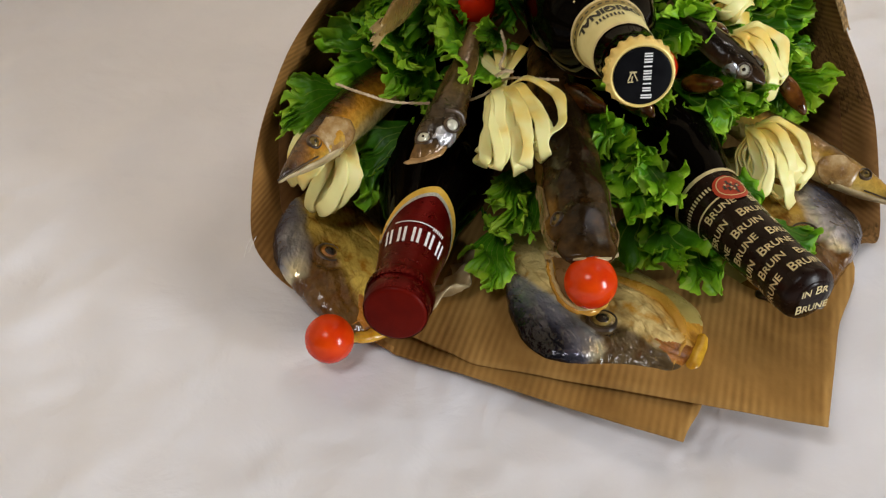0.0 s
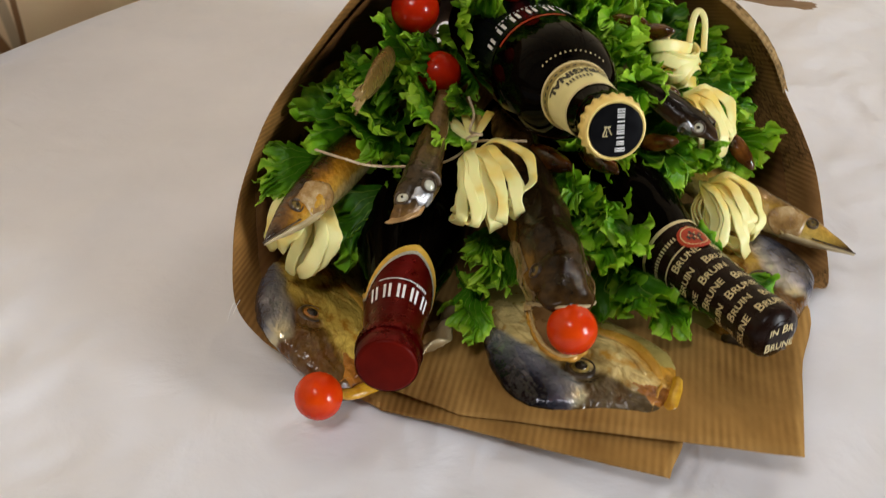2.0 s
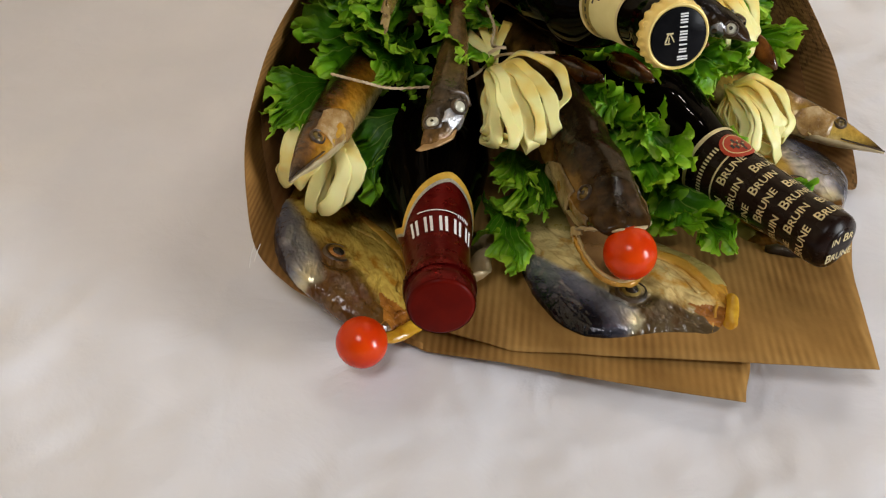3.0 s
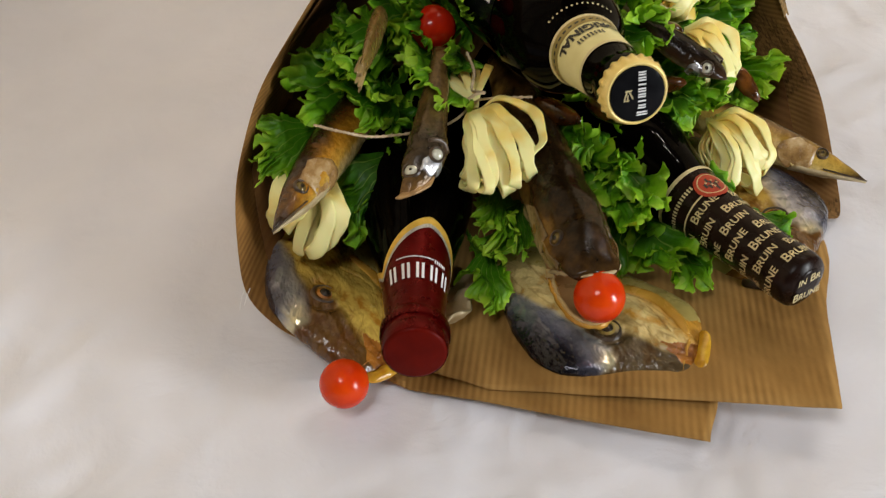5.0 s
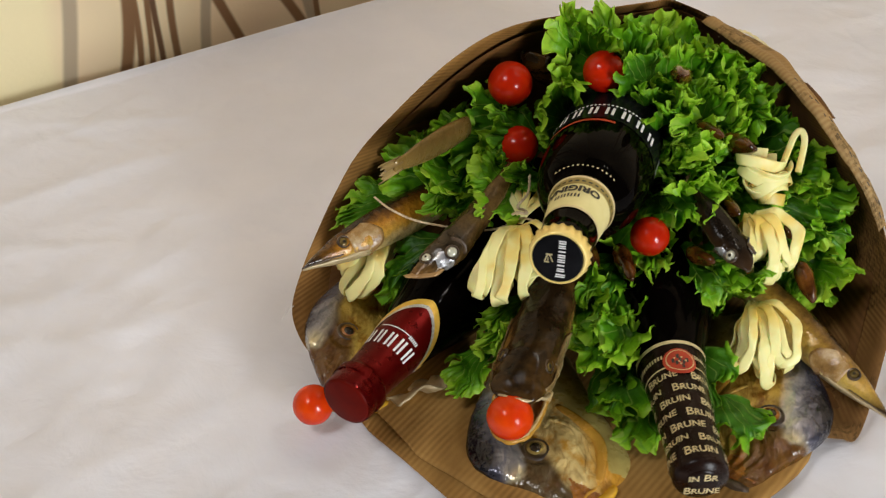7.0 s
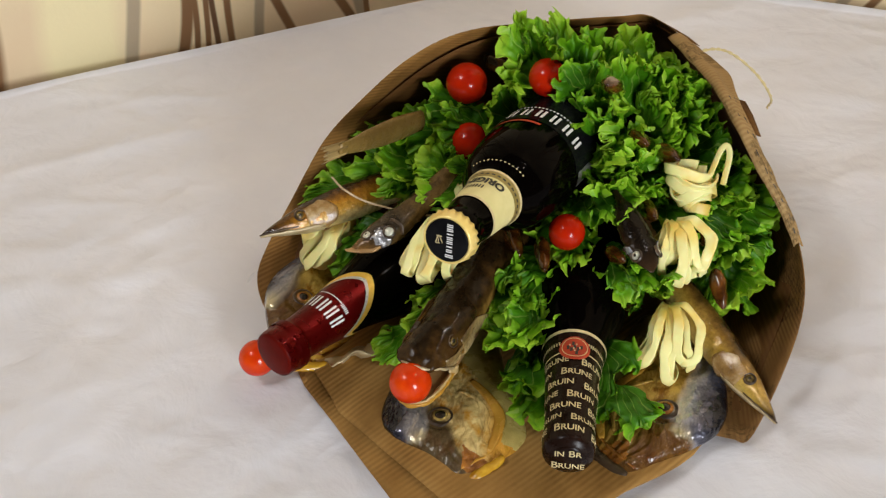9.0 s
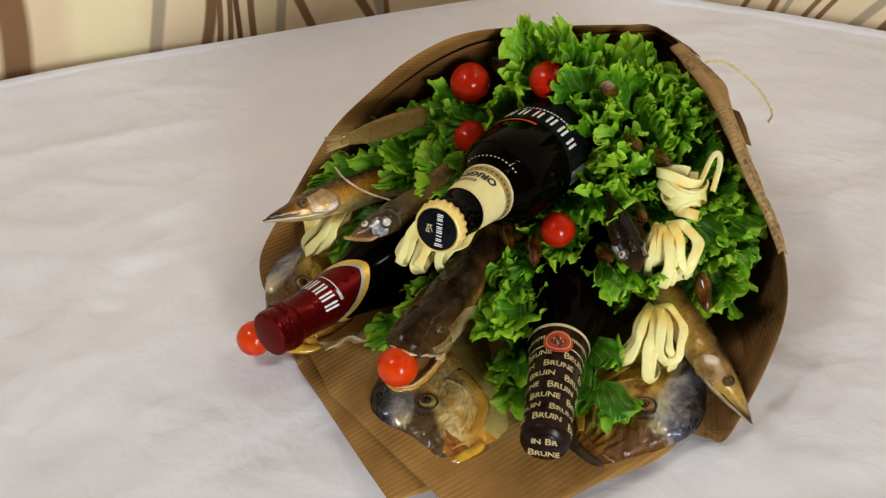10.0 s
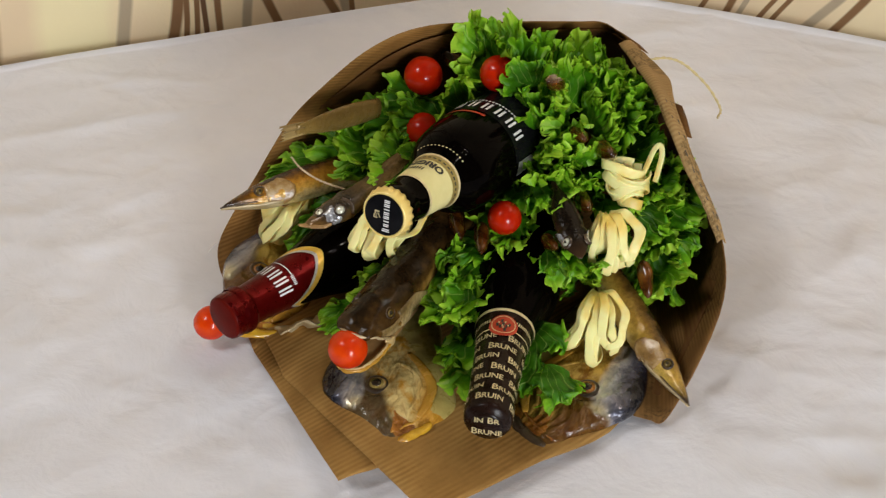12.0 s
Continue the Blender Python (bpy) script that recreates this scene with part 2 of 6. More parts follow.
MUSSEL = spotted("smoked_mussel_flesh", [(0.014, 0.004, 0.001), (0.075, 0.022, 0.003), (0.21, 0.07, 0.010)], 90, 0.16, 0.0, 120, 0.3, 0.0012, Specular_IOR_Level=0.3, Coat_Weight=0.8, Coat_Roughness=0.06)


def skin(name, low, high, stops, rough=0.28, metal=0.3, scale=70, blotch=0.55, head=None, relief=0.45, fine_spots=0.35, gloss=0.3):
    """Fish skin that changes from belly to back between two heights, broken up by blotches; head: x from which it browns, and the colour."""
    m, t, b = material(name, rough, metal, Specular_IOR_Level=gloss, Coat_Weight=0.5 * gloss, Coat_Roughness=0.07)
    c = t.nodes.new("ShaderNodeTexCoord")
    sep = t.nodes.new("ShaderNodeSeparateXYZ")
    t.links.new(c.outputs["Object"], sep.inputs[0])
    f = maths(t, "MULTIPLY_ADD", sep.outputs[2], 1 / (high - low), -low / (high - low))
    f = maths(t, "ADD", f, maths(t, "MULTIPLY_ADD", noise_of(t, scale, 5, 0.6), blotch, -0.5 * blotch))
    col = ramp(t, f, stops)
    if head:
        edge = t.nodes.new("ShaderNodeMapRange")
        edge.inputs["From Min"].default_value, edge.inputs["From Max"].default_value = head[0], head[1]
        t.links.new(maths(t, "ADD", sep.outputs[0], maths(t, "MULTIPLY_ADD", noise_of(t, scale * 1.6, 3), 0.02, -0.01)), edge.inputs[0])
        col = mix(t, edge.outputs[0], col, head[2])
    fine = ramp(t, noise_of(t, scale * 7, 3), [(0.35, (0.35, 0.32, 0.28)), (0.58, (1.0, 1.0, 1.0))])
    t.links.new(mix(t, fine_spots, col, fine, "MULTIPLY"), b.inputs["Base Color"])
    t.links.new(maths(t, "MULTIPLY_ADD", noise_of(t, scale * 2, 3), 0.22, rough - 0.12), b.inputs["Roughness"])
    wet = bump(t, b, maths(t, "ADD", noise_of(t, scale * 5, 4), maths(t, "MULTIPLY", noise_of(t, scale, 3), 2.0)), relief, 0.0011)
    t.links.new(wet.outputs[0], b.inputs["Coat Normal"])
    return m


SMELT_GOLD = skin("golden_smelt_skin", -0.012, 0.013, [(0.06, (0.70, 0.54, 0.24)), (0.24, (0.62, 0.35, 0.05)), (0.46, (0.48, 0.20, 0.016)), (0.66, (0.14, 0.052, 0.006)), (0.86, (0.022, 0.010, 0.003))], 0.17, 0.1, 60, 0.85, (-0.026, -0.004, (0.030, 0.013, 0.005)), 0.7, 0.45, 0.5)
SMELT_DARK = skin("dark_smelt_skin", -0.008, 0.007, [(0.10, (0.42, 0.20, 0.035)), (0.28, (0.22, 0.17, 0.11)), (0.50, (0.050, 0.026, 0.012)), (0.85, (0.008, 0.005, 0.003))], 0.17, 0.0, 80, 0.55, None, 0.25, 0.3, 0.14)
# brown skin, its body stops lowered for the shadow under the lettuce
SMELT_MID = skin("shadowed_brown_smelt_skin", -0.010, 0.012, [(0.10, (0.15, 0.085, 0.025)), (0.40, (0.065, 0.042, 0.020)), (0.62, (0.026, 0.018, 0.011)), (0.85, (0.009, 0.006, 0.004))], 0.16, 0.25, 70, 0.9, (-0.016, -0.006, (0.17, 0.085, 0.022)), 0.5, 0.5, 0.4)
SMELT_BROWN = skin("brown_smelt_skin", -0.008, 0.007, [(0.10, (0.30, 0.13, 0.02)), (0.40, (0.13, 0.06, 0.018)), (0.85, (0.02, 0.010, 0.004))], 0.22, 0.1, 90, 0.6, None, 0.7)
TAIL_SKIN = skin("brown_tail_skin", -0.008, 0.008, [(0.1, (0.36, 0.24, 0.07)), (0.5, (0.27, 0.17, 0.045)), (0.9, (0.17, 0.10, 0.025))], 0.28, 0.1, 60, 0.45, None, 0.4, 0.15)
def bream_skin(name, k, cheek, gold, snout, border=0.0255, soft=0.0025, dull=1.0):
    """A bream's head in the fish's own x (to the snout) and z (to the back): silvery nape with a cream hem, pale cheek, dark snout, golden throat."""
    m, t, b = material(name, 0.26, 0.1, Specular_IOR_Level=0.28, Coat_Weight=0.45, Coat_Roughness=0.05)
    c = t.nodes.new("ShaderNodeTexCoord")
    sep = t.nodes.new("ShaderNodeSeparateXYZ")
    t.links.new(c.outputs["Object"], sep.inputs[0])
    x = maths(t, "ADD", maths(t, "MULTIPLY", sep.outputs[0], 1 / k), maths(t, "MULTIPLY_ADD", noise_of(t, 110, 4), 0.008, -0.004))
    z = maths(t, "ADD", maths(t, "MULTIPLY", sep.outputs[2], 1 / k), maths(t, "MULTIPLY_ADD", noise_of(t, 140, 4, coord="Generated", stretch=(0.05, 0.05, 0.05)), 0.006, -0.003))

    def step(v, a, e):
        n = t.nodes.new("ShaderNodeMapRange")
        n.interpolation_type = "SMOOTHSTEP"
        n.inputs["From Min"].default_value, n.inputs["From Max"].default_value = a, e
        t.links.new(v, n.inputs[0])
        return n.outputs[0]

    hem = maths(t, "ADD", maths(t, "MULTIPLY", maths(t, "MAXIMUM", maths(t, "MULTIPLY_ADD", x, -1.0, -0.032), 0.0), 0.22), maths(t, "MULTIPLY", maths(t, "MAXIMUM", maths(t, "ADD", x, 0.0165), 0.0), 0.9))
    over = maths(t, "SUBTRACT", maths(t, "SUBTRACT", z, hem), border)
    nape = maths(t, "MULTIPLY", step(over, -soft, soft), step(maths(t, "MULTIPLY", x, -1.0), 0.0125, 0.0165))
    tone = maths(t, "ADD", maths(t, "MULTIPLY", over, 34.0), maths(t, "MULTIPLY_ADD", noise_of(t, 90, 5, 0.65), 0.6, -0.30))
    # dark back; outer stops blackened further as that edge turns from the light
    silver = ramp(t, tone, [(0.02, (0.50 * dull, 0.47 * dull, 0.44 * dull)), (0.22, (0.32 * dull, 0.32 * dull, 0.37 * dull)), (0.42, (0.11 * dull, 0.108 * dull, 0.14 * dull)), (0.62, (0.022, 0.021, 0.028)), (0.9, (0.006, 0.006, 0.008))])
    # a cream patch at the front end of the nape
    silver = mix(t, maths(t, "MULTIPLY", step(x, -0.026, -0.017), step(maths(t, "MULTIPLY", over, -1.0), -0.012, -0.003)), silver, (0.62, 0.54, 0.33))
    col = ramp(t, noise_of(t, 85, 5, 0.6), [(0.36, gold), (0.50, cheek), (0.68, tuple(min(0.9, v * 1.22) for v in cheek))])
    col = mix(t, step(maths(t, "MULTIPLY", z, -1.0), 0.004, 0.016), col, gold)
    dark = maths(t, "MULTIPLY", step(maths(t, "MULTIPLY_ADD", x, 0.47, z), -0.003, 0.004), step(x, -0.050, -0.030))
    col = mix(t, maths(t, "MULTIPLY", dark, 0.92), col, snout)
    # brown creases
    vein = ramp(t, noise_of(t, 75, 3, 0.5, stretch=(0.6, 1, 1.6), distort=0.6), [(0.44, (1, 1, 1)), (0.50, (0.42, 0.33, 0.24)), (0.56, (1, 1, 1))])
    col = mix(t, 0.5, col, vein, "MULTIPLY")
    t.links.new(mix(t, nape, col, silver), b.inputs["Base Color"])
    t.links.new(maths(t, "MULTIPLY_ADD", nape, 0.55, 0.05), b.inputs["Metallic"])
    t.links.new(maths(t, "MULTIPLY_ADD", noise_of(t, 160, 3), 0.3, 0.06), b.inputs["Roughness"])
    h = maths(t, "ADD", maths(t, "MULTIPLY", noise_of(t, 330, 3), 0.35), maths(t, "MULTIPLY", noise_of(t, 75, 3, distort=0.3, stretch=(0.7, 1, 1.3)), 3.0))
    wet = bump(t, b, h, 0.8, 0.0016)
    t.links.new(wet.outputs[0], b.inputs["Coat Normal"])
    return m


BREAM_FRONT = bream_skin("bream_head_pale_cheek", 1.0, (0.62, 0.46, 0.18), (0.54, 0.26, 0.028), (0.055, 0.034, 0.018))
BREAM_LEFT = bream_skin("bream_head_golden_cheek", 1.12, (0.52, 0.35, 0.065), (0.34, 0.145, 0.014), (0.085, 0.028, 0.006), 0.0275, 0.004, 0.8)
BREAM_RIGHT = bream_skin("bream_head_brown_cheek", 1.08, (0.46, 0.28, 0.055), (0.22, 0.090, 0.012), (0.095, 0.034, 0.007), 0.0235, 0.003, 1.25)
SMELT_BRIGHT = skin("olive_gold_smelt_skin", -0.012, 0.013, [(0.06, (0.72, 0.55, 0.24)), (0.30, (0.64, 0.42, 0.09)), (0.55, (0.50, 0.29, 0.045)), (0.76, (0.20, 0.10, 0.018)), (0.93, (0.045, 0.022, 0.007))], 0.17, 0.1, 60, 0.7, (-0.018, -0.003, (0.050, 0.025, 0.010)), 0.6, 0.4, 0.45)
BIG_SKIN = skin("brown_smoked_skin", -0.020, 0.017, [(0.10, (0.55, 0.38, 0.13)), (0.34, (0.38, 0.21, 0.055)), (0.54, (0.25, 0.13, 0.028)), (0.74, (0.065, 0.031, 0.008)), (0.94, (0.015, 0.008, 0.003))], 0.20, 0.0, 42, 1.0, None, 0.35, 0.45, 0.16)
GILL_PALE = skin("pale_brown_gill_cover", -0.020, 0.012, [(0.10, (0.62, 0.50, 0.27)), (0.45, (0.50, 0.37, 0.17)), (0.75, (0.25, 0.16, 0.060)), (0.95, (0.06, 0.035, 0.013))], 0.24, 0.05, 60, 0.6, None, 0.7, 0.3, 0.35)

TWINE = spotted("jute_twine_fibre", [(0.46, 0.33, 0.18), (0.70, 0.54, 0.34)], 250, 0.8, 0.0, 1500, 0.6, 0.0005)
STRAW = spotted("pale_raffia", [(0.55, 0.44, 0.20), (0.68, 0.57, 0.30)], 120, 0.6)
WOOD = spotted("oak_boards", [(0.16, 0.085, 0.04), (0.27, 0.155, 0.075)], 9, 0.5, 0.0, 120, 0.3, 0.001, stretch=(1, 8, 1))
# unseen walls and ceiling, kept dark to hold down bounce and reflections
PLASTER_LOW_BOUNCE = spotted("low_bounce_plaster", [(0.042, 0.040, 0.038), (0.058, 0.054, 0.050)], 5, 0.85, 0.0, 150, 0.2, 0.001)
FRAME_WHITE = spotted("white_window_paint", [(0.74, 0.74, 0.72), (0.80, 0.80, 0.78)], 12, 0.4)
# opaque white that paints the bright glint on a cellophane edge
GLINT_WHITE, t_, b_ = material("cellophane_glint_white", 0.4)
b_.inputs["Base Color"].default_value = (0.92, 0.92, 0.92, 1)


def wallpaper(name, lines):
    """Cream wallpaper with winding brown stems; lines: place along the wall, half width, lean, sway, colour."""
    m, t, b = material(name, 0.75)
    c = t.nodes.new("ShaderNodeTexCoord")
    sep = t.nodes.new("ShaderNodeSeparateXYZ")
    t.links.new(c.outputs["Object"], sep.inputs[0])
    x, z = sep.outputs[0], sep.outputs[2]
    col = ramp(t, noise_of(t, 7, 2), [(0.35, (0.68, 0.51, 0.33)), (0.65, (0.76, 0.62, 0.39))])
    for at, half, lean, sway, ink in lines:
        mid = maths(t, "ADD", maths(t, "MULTIPLY_ADD", z, lean, at), maths(t, "MULTIPLY", maths(t, "SINE", maths(t, "MULTIPLY_ADD", z, 26.0, at * 40)), sway))
        off = maths(t, "ABSOLUTE", maths(t, "SUBTRACT", x, mid))
        soft = t.nodes.new("ShaderNodeMapRange")
        soft.inputs["From Min"].default_value, soft.inputs["From Max"].default_value = half * 0.75, half * 1.25
        soft.inputs["To Min"].default_value, soft.inputs["To Max"].default_value = 1, 0
        t.links.new(off, soft.inputs[0])
        col = mix(t, soft.outputs[0], col, ink)
    t.links.new(col, b.inputs["Base Color"])
    bump(t, b, noise_of(t, 240, 4), 0.25, 0.0008)
    return m


BR, GR, DK, CR = (0.20, 0.10, 0.038), (0.38, 0.30, 0.20), (0.12, 0.055, 0.02), (0.78, 0.67, 0.40)
WALLPAPER_A = wallpaper("cream_wallpaper_brown_stems", [
    (0.105, 0.036, 0.10, 0.004, CR), (0.012, 0.014, 0.1, 0.004, BR), (0.148, 0.0065, 0.15, 0.004, GR), (0.193, 0.006, 0.28, 0.006, BR),
    (0.205, 0.003, 0.20, 0.006, BR), (0.218, 0.0028, 0.22, 0.005, BR), (0.228, 0.0028, 0.16, 0.006, DK), (0.245, 0.0035, 0.12, 0.004, BR),
    (0.276, 0.005, 0.15, 0.003, GR), (0.302, 0.005, -0.45, 0.004, BR), (0.356, 0.0055, -0.5, 0.006, BR), (0.374, 0.005, -0.05, 0.006, GR),
    (0.384, 0.003, 0.1, 0.006, BR), (-0.075, 0.01, 0.2, 0.01, GR), (-0.13, 0.006, -0.2, 0.012, BR), (-0.21, 0.02, 0.1, 0.008, CR)])
WALLPAPER_B = wallpaper("cream_wallpaper_brown_stems_back", [
    (0.045, 0.003, 0.5, 0.004, BR), (0.074, 0.004, 0.45, 0.004, BR), (0.090, 0.003, 0.5, 0.004, GR), (0.117, 0.003, 0.6, 0.005, BR),
    (0.130, 0.003, 0.55, 0.005, BR), (0.163, 0.006, 0.65, 0.005, GR), (0.185, 0.005, 0.6, 0.005, BR), (0.25, 0.012, 0.2, 0.006, CR),
    (0.30, 0.004, 0.3, 0.008, BR), (0.33, 0.003, 0.25, 0.008, BR), (0.40, 0.005, -0.3, 0.01, GR), (0.5, 0.005, 0.2, 0.01, BR)])


# ---- building helpers ----
def mesh_object(name, bm, mat, smooth=True):
    me = bpy.data.meshes.new(name)
    bm.to_mesh(me)
    bm.free()
    for m in (mat if isinstance(mat, (list, tuple)) else [mat]):
        me.materials.append(m)
    if smooth:
        me.polygons.foreach_set("use_smooth", [True] * len(me.polygons))
    return new(name, me)


def part(name, bm, mat, parent, label="", smooth=True):
    ob = mesh_object(name, bm, mat, smooth)
    ob.parent = parent
    return tagged(ob, label)


def thing(name, m, label, category, group=""):
    ob = new(name)
    ob.empty_display_size = 0.02
    ob.matrix_world = m
    return tagged(ob, label, category, group)


def axes(at, z, up=(0, 0, 1)):
    """A pose whose local z points along z and whose local y is as near to up as it can be."""
    z = Vector(z).normalized()
    y = Vector(up)
    y = (y - z * y.dot(z)).normalized()
    m = Matrix((y.cross(z), y, z)).transposed().to_4x4()
    m.translation = at
    return m


def grid(bm, rows, close=False, uv=None):
    """Faces between rows of points. close: each row is a ring. uv: a function of row, column."""
    vs = [[bm.verts.new(p) for p in r] for r in rows]
    layer = bm.loops.layers.uv.verify() if uv else None
    n = len(rows[0])
    for i in range(len(vs) - 1):
        for j in range(n if close else n - 1):
            k = (j + 1) % n
            f = bm.faces.new((vs[i][j], vs[i][k], vs[i + 1][k], vs[i + 1][j]))
            if layer:
                for loop, (a, b) in zip(f.loops, ((i, j), (i, j + 1), (i + 1, j + 1), (i + 1, j))):
                    loop[layer].uv = uv(a, b)
    return vs


def lathe(profile, n=40, ends=True):
    """A turned solid from (radius, z)."""
    bm = bmesh.new()
    vs = grid(bm, [[(r * math.sin(2 * math.pi * j / n), r * math.cos(2 * math.pi * j / n), z) for j in range(n)] for r, z in profile], True)
    if ends:
        bm.faces.new(vs[0][::-1])
        bm.faces.new(vs[-1])
    bmesh.ops.recalc_face_normals(bm, faces=bm.faces)
    return bm


def spline(points, n):
    """n points on a smooth curve through the given ones."""
    p = [Vector(q) for q in points]
    p = [2 * p[0] - p[1], *p, 2 * p[-1] - p[-2]]
    out = []
    for k in range(n):
        s = (len(p) - 3) * k / (n - 1)
        i = min(int(s), len(p) - 4)
        t = s - i
        a, b, c, d = p[i:i + 4]
        out.append(0.5 * (2 * b + (c - a) * t + (2 * a - 5 * b + 4 * c - d) * t * t + (3 * b - a - 3 * c + d) * t ** 3))
    return out


def sweep(bm, path, wide, thick, n=10, up=(0, 0, 1), twist=0.0, taper=None, power=0.7):
    """A flat, rounded band or a round cord along a path."""
    up = Vector(up)
    rows = []
    for i, p in enumerate(path):
        d = (path[min(i + 1, len(path) - 1)] - path[max(i - 1, 0)]).normalized()
        side = d.cross(up)
        side = side.normalized() if side.length > 1e-4 else Vector((1, 0, 0))
        nor = side.cross(d).normalized()
        up = up * 0.25 + nor * 0.75
        a0 = twist * i / len(path)
        k = taper(i / (len(path) - 1)) if taper else 1.0
        ring = []
        for j in range(n):
            a = 2 * math.pi * j / n
            u, v = math.cos(a), math.sin(a)
            u, v = math.copysign(abs(u) ** power, u) * wide * k / 2, math.copysign(abs(v) ** power, v) * thick * k / 2
            u, v = u * math.cos(a0) - v * math.sin(a0), u * math.sin(a0) + v * math.cos(a0)
            ring.append(p + side * u + nor * v)
        rows.append(ring)
    vs = grid(bm, rows, True)
    bm.faces.new(vs[0][::-1])
    bm.faces.new(vs[-1])
    return bm


def fuzz(p, scale, amount):
    q = Vector(p)
    return q + noise.noise_vector(q * scale) * amount


# ---- the room ----
def slab(name, size, at, mat, label="", turn=0.0, category="wall"):
    bm = bmesh.new()
    bmesh.ops.create_cube(bm, size=1)
    for v in bm.verts:
        v.co = Vector((v.co.x * size[0], v.co.y * size[1], v.co.z * size[2]))
    ob = mesh_object(name, bm, mat, False)
    ob.matrix_world = pose(*at, 0, 0, turn)
    return tagged(ob, label, category, kind="structure")


WALL_A, ALONG_A = Vector((-0.5351, 0.5328)), Vector((0.5945, 0.8041))
WALL_B, ALONG_B = Vector((-0.0336, 1.0448)), Vector((0.9929, 0.1188))


def papered_wall(name, origin, along, start, end, mat, label):
    """A wall whose local x runs along it from its measured origin; its papered face is at local y = 0."""
    bm = bmesh.new()
    high, low = CEILING_Z, FLOOR_Z
    bmesh.ops.create_cube(bm, size=1)
    for v in bm.verts:
        v.co = Vector(((start + end) / 2 + v.co.x * (end - start), 0.06 + v.co.y * 0.12, (high + low) / 2 + v.co.z * (high - low)))
    ob = mesh_object(name, bm, mat, False)
    ob.matrix_world = pose(origin.x, origin.y, 0, 0, 0, math.degrees(math.atan2(along.y, along.x)))
    return tagged(ob, label, "wall", kind="structure")


# the two papered walls meet at an obtuse corner
det = ALONG_A.x * -ALONG_B.y + ALONG_B.x * ALONG_A.y
gap = WALL_B - WALL_A
CORNER_A = (gap.x * -ALONG_B.y + ALONG_B.x * gap.y) / det
CORNER_B = (WALL_A + ALONG_A * CORNER_A - WALL_B).dot(ALONG_B)
papered_wall("wall_west", WALL_A, ALONG_A, -1.15, CORNER_A, WALLPAPER_A, "cream wallpapered wall with winding brown stems")
papered_wall("wall_north", WALL_B, ALONG_B, CORNER_B, 2.30, WALLPAPER_B, "cream wallpapered wall behind the table")
slab("wall_south", (3.6, 0.12, 2.5), (0.55, -2.26, 0.5), PLASTER_LOW_BOUNCE, "unseen wall, darkened to cut bounce light")
slab("wall_side", (0.12, 2.0, 2.5), (-1.26, -1.30, 0.5), PLASTER_LOW_BOUNCE, "unseen wall, darkened to cut bounce light")
slab("floor", (4.4, 4.4, 0.1), (0.5, -0.4, FLOOR_Z - 0.05), WOOD, "brown oak floor boards", category="floor")
slab("ceiling", (4.4, 4.4, 0.1), (0.5, -0.4, CEILING_Z + 0.05), PLASTER_LOW_BOUNCE, "unseen ceiling, darkened to cut bounce light", category="ceiling")
# the window wall on the right: four pieces round the opening
for nm, size, at in (("wall_east", (0.12, 1.99, 2.5), (2.26, 0.495, 0.5)), ("wall_east_south", (0.12, 0.56, 2.5), (2.26, -1.98, 0.5)),
                     ("wall_east_sill", (0.12, 1.20, 0.80), (2.26, -1.10, -0.35)), ("wall_east_lintel", (0.12, 1.20, 0.60), (2.26, -1.10, 1.45))):
    slab(nm, size, at, PLASTER_LOW_BOUNCE, "unseen wall round the window, darkened to cut bounce light")

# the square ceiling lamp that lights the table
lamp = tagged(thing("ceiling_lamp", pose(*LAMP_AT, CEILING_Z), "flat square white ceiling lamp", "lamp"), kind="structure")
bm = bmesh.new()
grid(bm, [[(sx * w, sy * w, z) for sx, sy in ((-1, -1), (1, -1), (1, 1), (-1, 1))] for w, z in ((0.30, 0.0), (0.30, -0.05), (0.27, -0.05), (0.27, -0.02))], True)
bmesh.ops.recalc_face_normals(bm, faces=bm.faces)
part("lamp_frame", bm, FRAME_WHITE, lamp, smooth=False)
# the small lamp with five bare bulbs on curved arms
bulbs = tagged(thing("bulb_lamp", pose(*BULBS_AT, CEILING_Z), "small brass ceiling lamp with five bare bulbs", "lamp"), kind="structure")
part("rose", lathe([(0.05, 0.0), (0.05, -0.012), (0.02, -0.03), (0.008, -0.035), (0.008, -0.35)], 24), GOLD_FOIL, bulbs)
for k in range(5):
    c, sn = math.cos(k * 1.2566), math.sin(k * 1.2566)
    bm = bmesh.new()
    sweep(bm, [Vector((c * r, sn * r, z)) for r, z in ((0.006, -0.33), (0.05, -0.35), (0.10, -0.34), (0.14, -0.315), (0.16, -0.30))], 0.008, 0.008, 8, power=1.0)
    part("arm", bm, GOLD_FOIL, bulbs)
    socket = part("socket", lathe([(0.010, -0.145), (0.014, -0.15), (0.014, -0.18), (0.011, -0.185)], 16), FRAME_WHITE, bulbs)
    socket.location = (0.16 * c, 0.16 * sn, -0.15)

# ---- the table and its cloth ----
OUTLINE = [(-0.62, 0.30), (-0.511, 0.515), (-0.365, 0.715), (-0.225, 0.895), (-0.13, 0.975), (-0.03, 1.012), (0.204, 1.043), (0.50, 1.06), (0.78, 1.0), (0.93, 0.80),
           (0.96, 0.45), (0.92, 0.05), (0.78, -0.15), (0.50, -0.22), (0.10, -0.24), (-0.25, -0.20), (-0.50, -0.06), (-0.62, 0.12)]
MIDDLE = Vector((0.15, 0.42))


